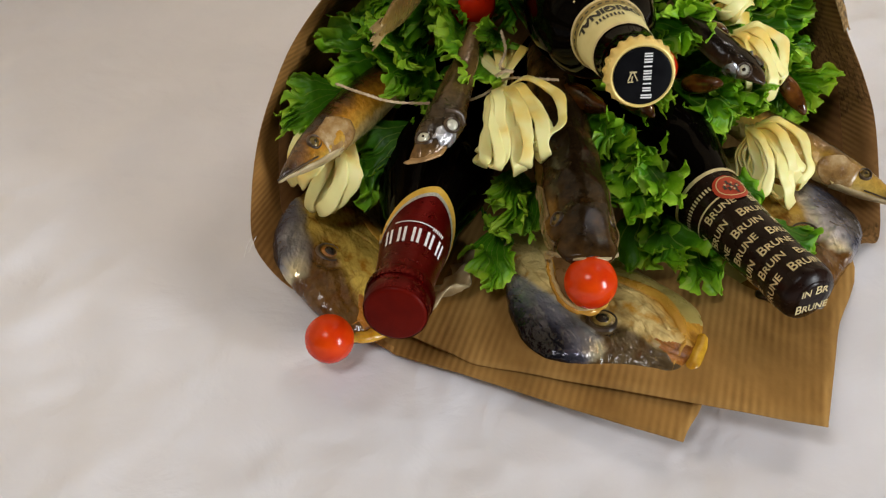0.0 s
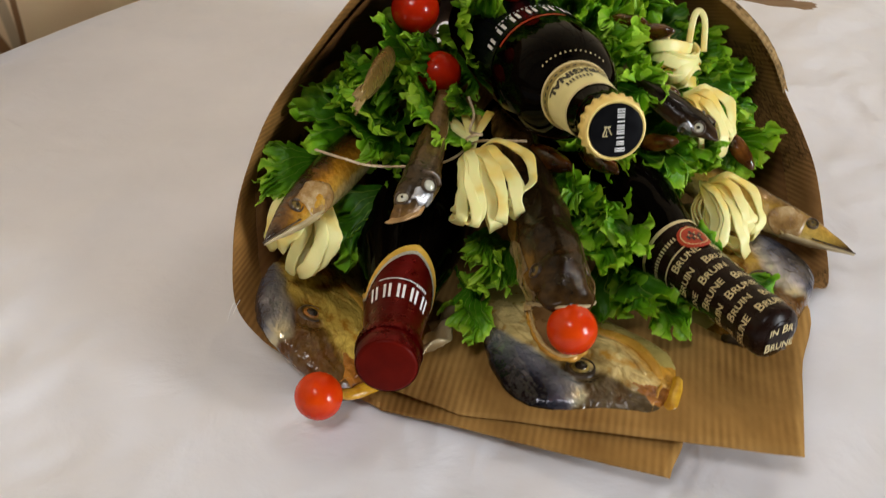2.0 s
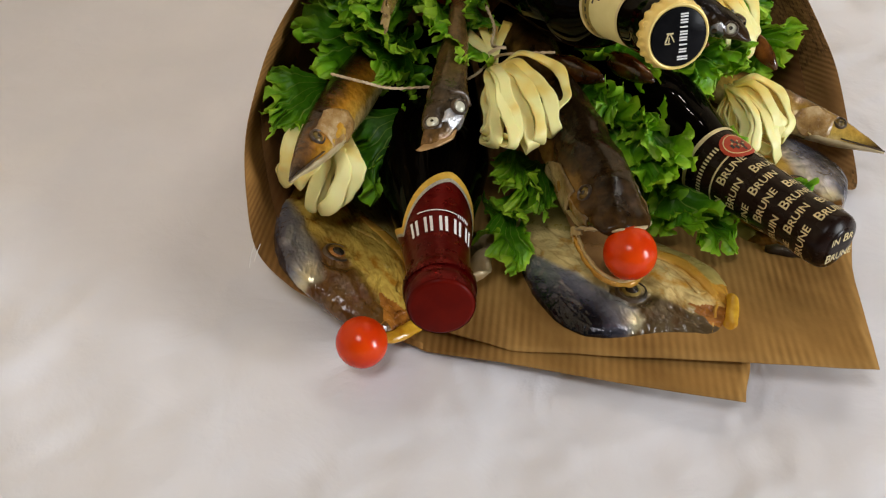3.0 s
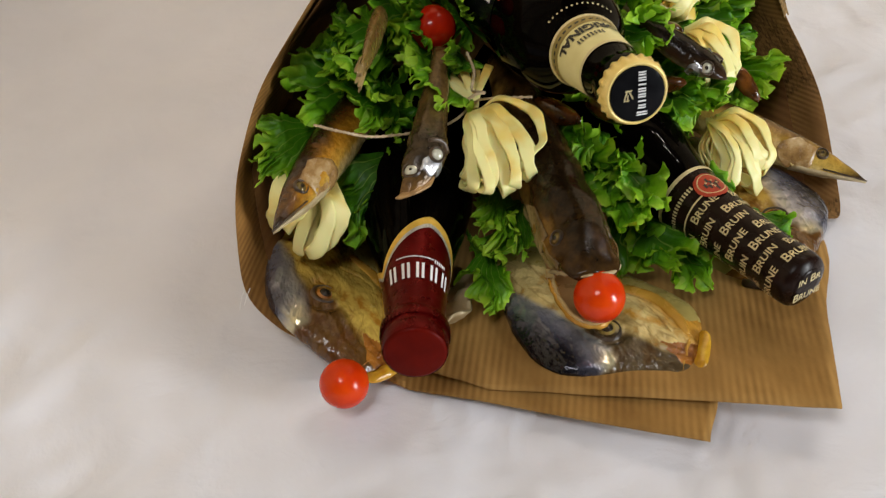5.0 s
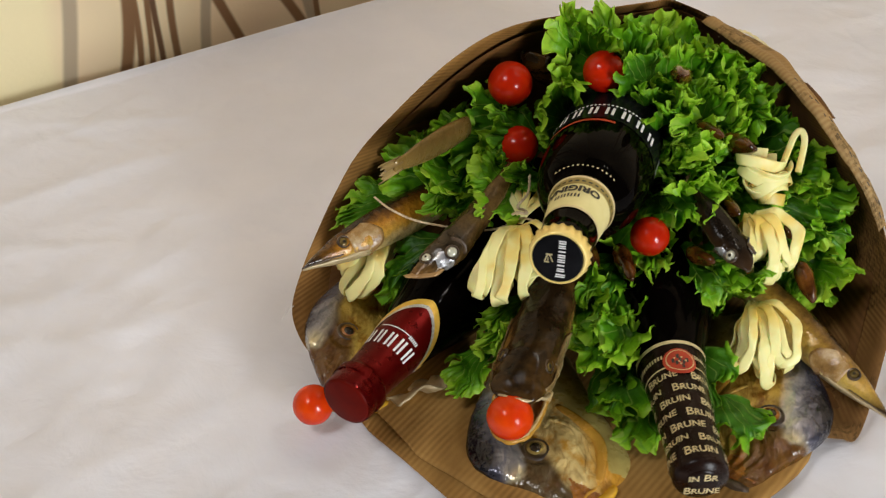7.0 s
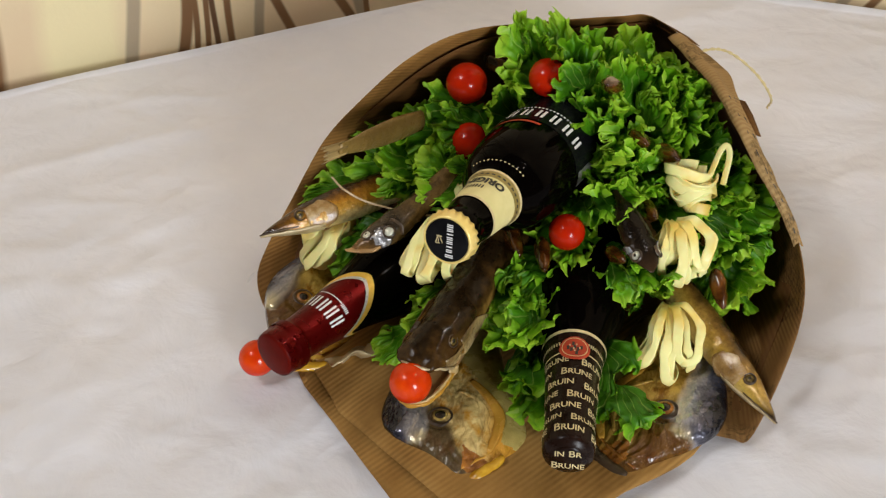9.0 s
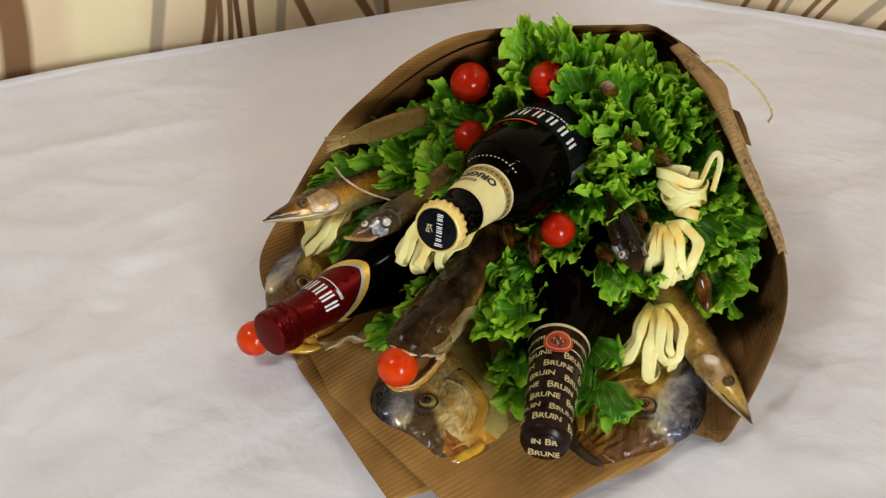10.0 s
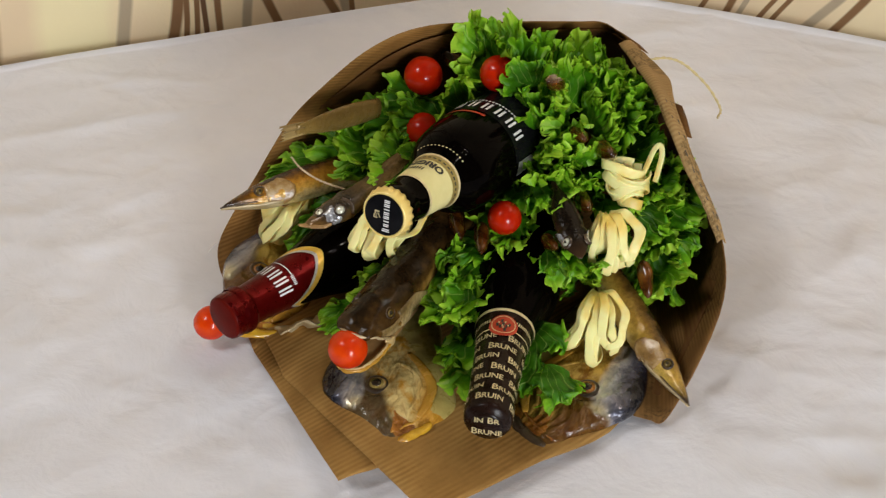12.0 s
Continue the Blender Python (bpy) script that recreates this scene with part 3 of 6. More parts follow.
def rim_of_table(n):
    pts = [Vector((x, y, 0)) for x, y in OUTLINE]
    k = len(pts)
    ring = spline(pts[-2:] + pts + pts[:3], 40 * (k + 4) + 1)[80:80 + 40 * k]
    return [ring[int(i * len(ring) / n)].xy for i in range(n)]


FOLDS = [(-0.146, 0.18, -0.145, 0.47, 0.0020), (-0.32, 0.36, -0.16, 0.30, 0.0016), (-0.24, 0.52, -0.13, 0.62, 0.0014), (-0.03, 0.30, 0.07, 0.265, 0.0018), (0.0, 0.278, 0.11, 0.245, 0.0016),
         (0.26, 0.37, 0.44, 0.29, 0.0018), (0.28, 0.46, 0.47, 0.60, 0.0018), (0.24, 0.62, 0.36, 0.78, 0.0014), (-0.10, 0.33, -0.07, 0.20, 0.0014), (0.20, 0.29, 0.24, 0.18, 0.0016)]


def fold_lines(x, y):
    """Height of the single creases that cross the cloth."""
    h = 0.0
    for x0, y0, x1, y1, high in FOLDS:
        dx, dy = x1 - x0, y1 - y0
        ln = math.hypot(dx, dy)
        t = ((x - x0) * dx + (y - y0) * dy) / (ln * ln)
        off = ((x - x0) * dy - (y - y0) * dx) / ln + 0.006 * noise.noise((t * 4, x0 * 9, 2.2))
        if -0.3 < t < 1.3 and abs(off) < 0.06:
            h += high * math.exp(-abs(off) / (0.006 if off > 0 else 0.016)) * math.exp(-(max(0.0, abs(t - 0.5) - 0.3) / 0.2) ** 2)
    return h


def creases(x, y):
    """Height of the cloth's soft wrinkles, flat under the bouquet."""
    d = math.hypot((x - 0.07) / 0.21, (y - 0.52) / 0.30)
    free = min(1.0, max(0.0, (d - 0.85) / 0.5))
    u, v = x + 0.03 * noise.noise((x * 6, y * 6, 3.3)), y + 0.03 * noise.noise((x * 6, y * 6, 8.8))
    a = noise.noise((x * 5 + y * 3, y * 4 - x * 2, 1.7))
    # long folds, and facets like those of a cloth once crumpled
    b = max(0.0, 1 - 3.0 * abs(noise.noise((u * 7 - v * 5, v * 3 + u * 2, 4.2)))) ** 2
    c = noise.voronoi((u * 13 + v * 4, v * 9 - u * 3, 0.4))[0]
    e = noise.voronoi((u * 31, v * 27, 2.4))[0]
    rough = 0.35 + 0.65 * max(0.0, min(1.0, 0.5 + 1.6 * noise.noise((x * 3.1, y * 3.1, 6.0)) + 0.9 * (0.35 - y)))
    return free * (fold_lines(x, y) + 0.0034 * a + 0.0026 * b + rough * (0.0042 * (c[1] - c[0]) + 0.0026 * e[0])) - 0.0058 * free


def tablecloth():
    edge = rim_of_table(320)
    rows = []
    for i in range(111):
        f = (i / 110) ** 0.8
        rows.append([(MIDDLE.x + (p.x - MIDDLE.x) * f, MIDDLE.y + (p.y - MIDDLE.y) * f, 0) for p in edge])
    rows = [[(x, y, creases(x, y) - 0.001) for x, y, z in r] for r in rows]
    # the edge turns over and hangs in folds
    for k, (out, down) in enumerate(((0.004, -0.001), (0.008, -0.005), (0.010, -0.012), (0.011, -0.05), (0.012, -0.12), (0.013, -0.20), (0.014, -0.28))):
        r = []
        for j, p in enumerate(edge):
            n = (p - MIDDLE).normalized()
            wave = 0.006 * math.sin(j * 2 * math.pi / 16 + 1.5 * math.sin(j * 0.13)) * min(1, max(0, -down - 0.02) * 8)
            q = p + n * (out + wave)
            r.append((q.x, q.y, down))
        rows.append(r)
    bm = bmesh.new()
    grid(bm, rows[1:], True)
    mid = bm.verts.new((MIDDLE.x, MIDDLE.y, -0.001))
    bm.verts.ensure_lookup_table()
    n = len(edge)
    for j in range(n):
        bm.faces.new((mid, bm.verts[j], bm.verts[(j + 1) % n]))
    bmesh.ops.recalc_face_normals(bm, faces=bm.faces)
    ob = mesh_object("tablecloth", bm, CLOTH)
    return tagged(ob, "white cotton tablecloth with soft creases on the table", "tablecloth")


tablecloth()
table = thing("dining_table", pose(MIDDLE.x, MIDDLE.y, FLOOR_Z), "wooden dining table under a white cloth", "table")
bm = bmesh.new()
ring = rim_of_table(160)
grid(bm, [[(p.x - MIDDLE.x, p.y - MIDDLE.y, z) for p in ring] for z in (0.715, 0.742)], True)
for z in (0.715, 0.742):
    bm.faces.new([v for v in bm.verts if abs(v.co.z - z) < 1e-6])
bmesh.ops.recalc_face_normals(bm, faces=bm.faces)
part("tabletop", bm, WOOD, table, smooth=False)
for sx, sy in ((-0.45, -0.42), (0.5, -0.42), (0.5, 0.4), (-0.28, 0.3)):
    leg = part("leg", lathe([(0.022, 0), (0.026, 0.2), (0.032, 0.55), (0.035, 0.715)], 16), WOOD, table)
    leg.location = (sx, sy, 0)

# ---- the wrapping paper ----
RIM = [(-0.0235, 0.3620, 0.002), (-0.045, 0.3770, 0.0045), (-0.066, 0.3915, 0.010), (-0.080, 0.396, 0.020), (-0.092, 0.409, 0.031), (-0.094, 0.430, 0.046), (-0.092, 0.452, 0.062), (-0.085, 0.464, 0.081),
       (-0.074, 0.474, 0.103), (-0.056, 0.484, 0.126), (-0.025, 0.505, 0.158), (0.0, 0.534, 0.169), (0.032, 0.580, 0.162), (0.058, 0.640, 0.145), (0.066, 0.676, 0.131),
       (0.105, 0.649, 0.131), (0.150, 0.590, 0.138), (0.190, 0.540, 0.127), (0.210, 0.533, 0.102), (0.221, 0.533, 0.080), (0.231, 0.520, 0.060),
       (0.235, 0.500, 0.044), (0.234, 0.472, 0.022), (0.230, 0.446, 0.005), (0.2215, 0.4425, 0.004), (0.212, 0.440, 0.0045)]


def wrap_rows(rim, neck, rows, sag):
    """Rows from the rim back to the tied neck."""
    n = len(rim)
    out = []
    for i in range(rows):
        f = i / (rows - 1)
        r = []
        for j, p in enumerate(rim):
            a = math.radians(215 - 250 * j / (n - 1))
            q = Vector((neck[0] + neck[2] * math.cos(a), neck[1], neck[3] + neck[4] * math.sin(a)))
            v = p.lerp(q, f)
            bulge = 4 * f * (1 - f) * sag
            v = v + Vector((math.cos(a) * bulge, 0, math.sin(a) * bulge))
            v = fuzz(v, 22, 0.0035 * min(1, f * 6))
            v.z = max(v.z, 0.0022)
            r.append(v)
        out.append(r)
    return out


def sheet(name, rows, mat, parent, label="", thick=0.0005, scale=1.0, straight=False):
    bm = bmesh.new()
    wide = [0.0]
    for a, b in zip(rows[0][:-1], rows[0][1:]):
        wide.append(wide[-1] + (b - a).length)
    deep = [0.0]
    for a, b in zip(rows[:-1], rows[1:]):
        deep.append(deep[-1] + (b[len(b) // 2] - a[len(a) // 2]).length)
    # on a sheet that lies flat the ribs run straight and slant a little
    grid(bm, rows, False, (lambda i, j: (rows[i][j].x * 0.958 - rows[i][j].y * 0.287, rows[i][j].y)) if straight else (lambda i, j: (wide[j] * scale, deep[i])))
    ob = part(name, bm, mat, parent, label)
    s = ob.modifiers.new("thickness", "SOLIDIFY")
    s.thickness, s.offset = thick, 0
    return ob


wrap = thing("bouquet_wrapping", Matrix.Identity(4), "ribbed brown kraft paper wrapped round the food bouquet on the cloth", "wrapping paper")
rim = spline(RIM, 150)
outer = wrap_rows(rim, (0.045, 0.80, 0.010, 0.015, 0.010), 30, 0.002)
sheet("outer_sheet", [r[:86] for r in outer], PAPER_DEEP, wrap, "plain brown kraft paper")
sheet("printed_sheet", [r[85:] for r in outer], PAPER_PRINT_SHADED, wrap, "kraft paper with faint newsprint, colour lowered for its shade")
# a second layer inside, its edge a little lower
inner = []
for j, p in enumerate(rim):
    c = Vector((0.07, 0.60, 0.06))
    k = 0.055 + 0.03 * noise.noise((j * 0.05, 2.0, 0)) + 0.02 * math.sin(j * 0.11)
    q = p.lerp(c, k) + Vector((0, 0.012, -0.004))
    q.z = max(q.z, 0.004)
    inner.append(q)
sheet("inner_sheet", wrap_rows(inner[6:146], (0.045, 0.79, 0.008, 0.015, 0.008), 24, 0.004), PAPER_IN, wrap, "inner paper layer, darkened for shade in the wrap")


def flat_sheet(name, left, right, mat, lift, label, n=40, m=26):
    """A front sheet between its left and right edges, lying on the cloth and rising a little at its front edge."""
    a, b = spline(left, m), spline(right, m)
    rows = []
    for i in range(m):
        r = []
        for j in range(n):
            p = a[i].lerp(b[i], j / (n - 1))
            p.z += lift + 0.0008 * noise.noise((p.x * 40, p.y * 40, lift * 900))
            r.append(p)
        rows.append(r)
    return sheet(name, rows, mat, wrap, label, straight=True)


# the lower sheet peeps out in front of the upper one
flat_sheet("lower_front_sheet", [(-0.0225, 0.3615, 0.001), (-0.060, 0.400, 0.001), (-0.06, 0.50, 0.001), (0.03, 0.76, 0.001)],
           [(0.099, 0.2955, 0.015), (0.118, 0.345, 0.010), (0.13, 0.50, 0.002), (0.05, 0.76, 0.001)], PAPER, 0.0004, "ribbed kraft paper front edge")
flat_sheet("upper_front_sheet", [(0.0131, 0.349, 0.003), (-0.050, 0.40, 0.003), (-0.05, 0.50, 0.003), (0.03, 0.76, 0.003)],
           [(0.158, 0.298, 0.017), (0.1825, 0.363, 0.009), (0.209, 0.438, 0.003), (0.165, 0.56, 0.003), (0.05, 0.76, 0.003)], PAPER, 0.0046, "ribbed kraft paper front sheet")
# the folded-over band at the upper edge, with newsprint on it
band = spline([(0.100, 0.653, 0.1325), (0.125, 0.622, 0.136), (0.150, 0.590, 0.1395), (0.175, 0.558, 0.135), (0.196, 0.538, 0.121), (0.211, 0.533, 0.103), (0.222, 0.533, 0.080)], 46)
rows = []
for i in range(10):
    f = 1.6 * i / 9 - 0.6
    row = []
    for j, p in enumerate(band):
        g = j / 45
        flare = 0.10 + 0.62 * math.exp(-((g - 0.24) / 0.13) ** 2) + 0.12 * noise.noise((g * 7, 3.1, 0))
        q = Vector((-0.009, -0.008, 0.001)) * f * (1.0 - 0.6 * g) if f > 0 else Vector((0.0130, 0.0115, -0.002)) * -f * flare
        row.append(p + q + Vector((0, 0, 0.003 * math.sin(max(0.0, f) * math.pi) + 0.0006 + 0.0012 * noise.noise((g * 16, f * 2, 4.0)))))
    rows.append(row)
sheet("folded_band", rows, PAPER_BAND, wrap, "folded paper band with rows of faint newsprint")
# the dark turned-up corner behind
corner = [[Vector((0.066, 0.676, 0.1315)), Vector((0.085, 0.664, 0.1325)), Vector((0.105, 0.650, 0.1325))],
          [Vector((0.085, 0.676, 0.125)), Vector((0.098, 0.667, 0.126)), Vector((0.110, 0.655, 0.1275))]]
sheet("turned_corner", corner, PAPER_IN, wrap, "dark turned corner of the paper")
flap = [[Vector((0.158, 0.586, 0.1350)), Vector((0.168, 0.572, 0.1345)), Vector((0.180, 0.556, 0.1320))],
        [Vector((0.164, 0.586, 0.1342)), Vector((0.173, 0.573, 0.1338)), Vector((0.183, 0.558, 0.1305))]]
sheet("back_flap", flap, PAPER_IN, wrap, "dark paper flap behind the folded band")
# rows of tiny newsprint
bm = bmesh.new()
for k in range(9):
    s = 18 + k * 3
    for q in range(3):
        p = rows[2 + 2 * q][min(s, 44)]
        d = (rows[2 + 2 * q][min(s + 1, 45)] - p).normalized()
        w = (rows[3 + 2 * q][min(s, 44)] - p).normalized()
        nrm = d.cross(w).normalized()
        nrm = nrm if nrm.z > 0 else -nrm
        ln, ht = 0.0032 + 0.0012 * ((k * 7 + q * 3) % 4), 0.0005
        o = p + nrm * 0.0006
        vs = [bm.verts.new(o + d * a + w * b) for a, b in ((0, 0), (ln * 0.7, 0), (ln * 0.7, ht), (0, ht))]
        bm.faces.new(vs)
part("print_marks", bm, BLACK_INK, wrap, "faint black newsprint bars", False)


# ---- bottles ----
def bottle_radius(profile, s):
    """Radius at s from the mouth, on a smooth curve without bulges between the given stations."""
    n = len(profile)
    slope = [(profile[i + 1][0] - profile[i][0]) / (profile[i + 1][1] - profile[i][1]) for i in range(n - 1)]
    for i in range(n - 1):
        if s <= profile[i + 1][1]:
            (r0, s0), (r1, s1) = profile[i], profile[i + 1]
            d = s1 - s0
            a = slope[0] if i == 0 else (0.0 if slope[i - 1] * slope[i] <= 0 else 2 * slope[i - 1] * slope[i] / (slope[i - 1] + slope[i]))
            b = slope[-1] if i == n - 2 else (0.0 if slope[i] * slope[i + 1] <= 0 else 2 * slope[i] * slope[i + 1] / (slope[i] + slope[i + 1]))
            t = (s - s0) / d
            return (2 * t ** 3 - 3 * t * t + 1) * r0 + (t ** 3 - 2 * t * t + t) * d * a + (3 * t * t - 2 * t ** 3) * r1 + (t ** 3 - t * t) * d * b
    return profile[-1][0]


def on_bottle(profile, high, s, a, lift):
    """A point on the bottle: s from the mouth, a degrees round from the top."""
    r = bottle_radius(profile, s) + lift
    return Vector((r * math.sin(radians(a)), r * math.cos(radians(a)), high - s))


def wrap_patch(bm, profile, high, s0, s1, a0, a1, lift, edge=None, ns=None, na=None):
    """A patch laid round the bottle; edge(a) may move its far end."""
    ns = ns or max(2, int((s1 - s0) / 0.002))
    na = na or max(2, int(abs(a1 - a0) / 6))
    rows = []
    for i in range(ns + 1):
        row = []
        for j in range(na + 1):
            a = a0 + (a1 - a0) * j / na
            e = s1 + (edge(a) if edge else 0)
            row.append(on_bottle(profile, high, s0 + (e - s0) * i / ns, a, lift))
        rows.append(row)
    grid(bm, rows)
    bmesh.ops.recalc_face_normals(bm, faces=bm.faces)
    return bm


def bottle_body(profile, high, n=56):
    rings = []
    total = high
    steps = 90
    for i in range(steps + 1):
        s = total * i / steps
        rings.append((bottle_radius(profile, s), high - s))
    rings[-1] = (rings[-1][0] * 0.9, 0.0)
    rings.append((rings[-1][0] * 0.6, 0.004))
    return lathe(rings[::-1], n)


def crown_cap(radius, deep, teeth=21):
    """A pressed crown: domed top, skirt flaring into teeth."""
    n = teeth * 8
    rows = []
    for r, z, k in ((0.0002, 0.0, 0), (radius * 0.5, 0.0, 0), (radius * 0.80, -0.0001, 0), (radius * 0.82, 0.0003, 0), (radius * 0.87, 0.0003, 0), (radius * 0.90, -0.0005, 0),
                    (radius * 0.925, -0.0018, 0.15), (radius * 0.94, -deep * 0.6, 0.6), (radius * 0.97, -deep, 1.0), (radius * 0.93, -deep - 0.0002, 1.0), (radius * 0.88, -deep * 0.9, 0)):
        rows.append([((r + k * 0.0005 * math.cos(teeth * 2 * math.pi * j / n)) * math.sin(2 * math.pi * j / n),
                      (r + k * 0.0005 * math.cos(teeth * 2 * math.pi * j / n)) * math.cos(2 * math.pi * j / n), z) for j in range(n)])
    bm = bmesh.new()
    grid(bm, rows, True)
    bmesh.ops.recalc_face_normals(bm, faces=bm.faces)
    return bm


def block(bm, x, y, w, h, z, thick=0.0002, lean=0.0):
    """A small raised bar standing for a letter."""
    c = [(-w / 2, -h / 2), (w / 2, -h / 2), (w / 2, h / 2), (-w / 2, h / 2)]
    lo = [bm.verts.new((x + a + b * lean, y + b, z)) for a, b in c]
    hi = [bm.verts.new((x + a * 0.94 + b * lean, y + b * 0.96, z + thick)) for a, b in c]
    bm.faces.new(hi)
    for i in range(4):
        bm.faces.new((lo[i], lo[(i + 1) % 4], hi[(i + 1) % 4], hi[i]))


def lettered(text, size, place, small_capitals=False, bold=0.012):
    """A word in the built-in font, each of its points put on a surface by place(x, y)."""
    cu = bpy.data.curves.new("word", "FONT")
    cu.body, cu.size, cu.align_x, cu.resolution_u, cu.offset = text, size, "CENTER", 3, size * bold
    if small_capitals:
        cu.small_caps_scale = 0.8
        for c in cu.body_format:
            c.use_small_caps = True
    ob = new("word", cu)
    bpy.context.view_layer.update()
    me = ob.to_mesh()
    bm = bmesh.new()
    bm.from_mesh(me)
    ob.to_mesh_clear()
    bpy.data.objects.remove(ob)
    bmesh.ops.subdivide_edges(bm, edges=[e for e in bm.edges if e.calc_length() > size * 0.3], cuts=2)
    for v in bm.verts:
        v.co = place(v.co.x, v.co.y)
    return bm


# the stout bottle that lies on top, its crown cap towards the viewer
STOUT = [(0.0128, 0.0), (0.0131, 0.006), (0.0131, 0.012), (0.0125, 0.016), (0.0138, 0.032), (0.0162, 0.056), (0.0188, 0.0605), (0.0245, 0.070), (0.0280, 0.081), (0.0296, 0.094), (0.0301, 0.110), (0.0302, 0.24)]
HS = 0.235
D = Vector((-0.090, 0.97, -0.200)).normalized()
CAP = Vector((0.079, 0.377, 0.141))
stout = thing("stout_bottle", axes(CAP + D * HS, -D), "black-brown stout bottle with cream neck label and gold crown cap", "bottle")
part("glass_body", bottle_body(STOUT, HS), GLASS, stout, "black-brown glass")
cap = part("crown_cap", crown_cap(0.0150, 0.0062), GOLD, stout, "gold crown cap with toothed edge")
cap.location = (0, 0, HS + 0.0015)
disc = part("cap_disc", lathe([(0.0001, 0.0), (0.0113, 0.0), (0.0118, -0.0002), (0.0118, -0.0009)][::-1], 56), BLACK, cap, "black printed disc")
disc.location = (0, 0, 0.0008)
bm = bmesh.new()
for k in range(8):
    for dy in ((-0.00052, 0.00052) if k not in (2, 5) else (0.0,)):
        block(bm, 0.0018, -0.0082 + 0.00235 * k + dy + (0.0004 if k else -0.0002), 0.0034 if k else 0.0046, 0.00062, 0.00085)
part("lettering", bm, WHITE_INK, cap, "white bars of a brand word", False)
bm = bmesh.new()
for x, y, w, h, l in ((-0.0052, 0.0012, 0.0006, 0.0040, 0.35), (-0.0040, 0.0028, 0.0030, 0.0006, 0), (-0.0030, 0.0010, 0.0005, 0.0036, -0.5), (-0.0044, 0.0002, 0.0004, 0.0020, 0.1), (-0.0049, -0.0012, 0.0024, 0.0005, 0)):
    block(bm, x, y - 0.001, w, h, 0.00085, lean=l)
part("emblem", bm, GOLD_INK, cap, "small gold emblem", False)
label = part("neck_label", wrap_patch(bmesh.new(), STOUT, HS, 0.028, 0.0555, -180, 180, 0.0003, na=60), CREAM, stout, "cream neck label with gold edges")
for s0, s1, mat, nm in ((0.0262, 0.0280, GOLD_INK, "gold_line"), (0.0502, 0.0560, OLIVE_GOLD, "gold_band"), (0.0560, 0.0574, GOLD_INK, "gold_line")):
    part(nm, wrap_patch(bmesh.new(), STOUT, HS, s0, s1, -180, 180, 0.00045, ns=2, na=60), mat, label)
part("lettering", lettered("ORIGINAL", 0.0076, lambda x, y: on_bottle(STOUT, HS, 0.0480 - y, -18 - math.degrees(x * 0.88 / 0.0146), 0.0006), False, 0.045), BLACK_INK, label, "black word on the neck label", False)
bm = bmesh.new()
for k in range(8):
    a = 4 - k * 6.6
    wrap_patch(bm, STOUT, HS, 0.0365, 0.0400, a - 1.6, a + 1.6, 0.0006, ns=2, na=2)
for k in range(30):
    wrap_patch(bm, STOUT, HS, 0.0524, 0.0536, k * 12, k * 12 + 7, 0.0006, ns=1, na=2)
part("fine_print", bm, BLACK_INK, label, "small dark bars", False)
bm = bmesh.new()
for k in range(14):
    wrap_patch(bm, STOUT, HS, 0.0624, 0.0631, -48 + k * 7, -45.5 + k * 7, 0.0005, ns=1, na=2)
part("print_row", bm, GOLD_INK, stout, "tiny row of gold bars", False)
bm = bmesh.new()
for k in range(8):
    a = 56 - k * 17
    for da in (-3.4, 2.6):
        wrap_patch(bm, STOUT, HS, 0.1125, 0.1235, a + da - 1.5, a + da + 1.5, 0.0008, ns=4, na=1)
for k in range(20):
    wrap_patch(bm, STOUT, HS, 0.1262, 0.1280, 34 - k * 4.4, 36.4 - k * 4.4, 0.0008, ns=1, na=1)
part("shoulder_print", bm, WHITE_INK, stout, "white bars of a brand word on the shoulder", False)
part("body_label", wrap_patch(bmesh.new(), STOUT, HS, 0.108, 0.215, -85, 85, 0.0003), BLACK, stout, "black body label")
part("red_line", wrap_patch(bmesh.new(), STOUT, HS, 0.1030, 0.1055, -60, 14, 0.0004, ns=2), SEAL_RED, stout)
bm = bmesh.new()
wrap_patch(bm, STOUT, HS, 0.112, 0.130, 86, 104, 0.0004, edge=lambda a: (a - 86) * 0.0012)
part("side_label", bm, SILVER, stout, "pale grey side label")

# the bottle with dark red foil over its neck
LAGER = [(0.0136, 0.0), (0.0140, 0.001), (0.0142, 0.006), (0.0136, 0.0075), (0.0146, 0.0095), (0.0146, 0.0135), (0.0128, 0.0165), (0.0135, 0.03), (0.0165, 0.055), (0.0205, 0.075), (0.0262, 0.098), (0.0300, 0.122), (0.0302, 0.24)]
D = Vector((0.135, 0.985, -0.080)).normalized()
CAP = Vector((-0.0203, 0.3393, 0.0473))
lager = thing("lager_bottle", axes(CAP + D * 0.235, -D), "black beer bottle with dark red neck foil edged in gold", "bottle")
part("glass_body", bottle_body(LAGER, 0.235), GLASS, lager, "black-brown glass")


def ogive(a):
    """The foil's far edge rises to a pointed arch on top and below."""
    k = abs(((a - 24 + 90) % 180) - 90) / 90
    return 0.026 * (1 - k ** 1.35) - 0.008


foil = part("neck_foil", wrap_patch(bmesh.new(), LAGER, 0.235, 0.0, 0.052, -180, 180, 0.0004, ogive, 34, 90), RED_FOIL, lager, "dark red metallic foil")
bm = bmesh.new()
grid(bm, [[on_bottle(LAGER, 0.235, 0.0500 + w + ogive(a), a, 0.0006) for a in range(-180, 181, 4)] for w in (0.0, 0.0012, 0.0024)])
part("silver_edge", bm, SILVER, foil, "speckled silver line")
bm = bmesh.new()
rows = [[on_bottle(LAGER, 0.235, 0.0522 + w + ogive(a), a, 0.0006) for a in range(-180, 181, 4)] for w in (0.0, 0.0022, 0.0044)]
grid(bm, rows)
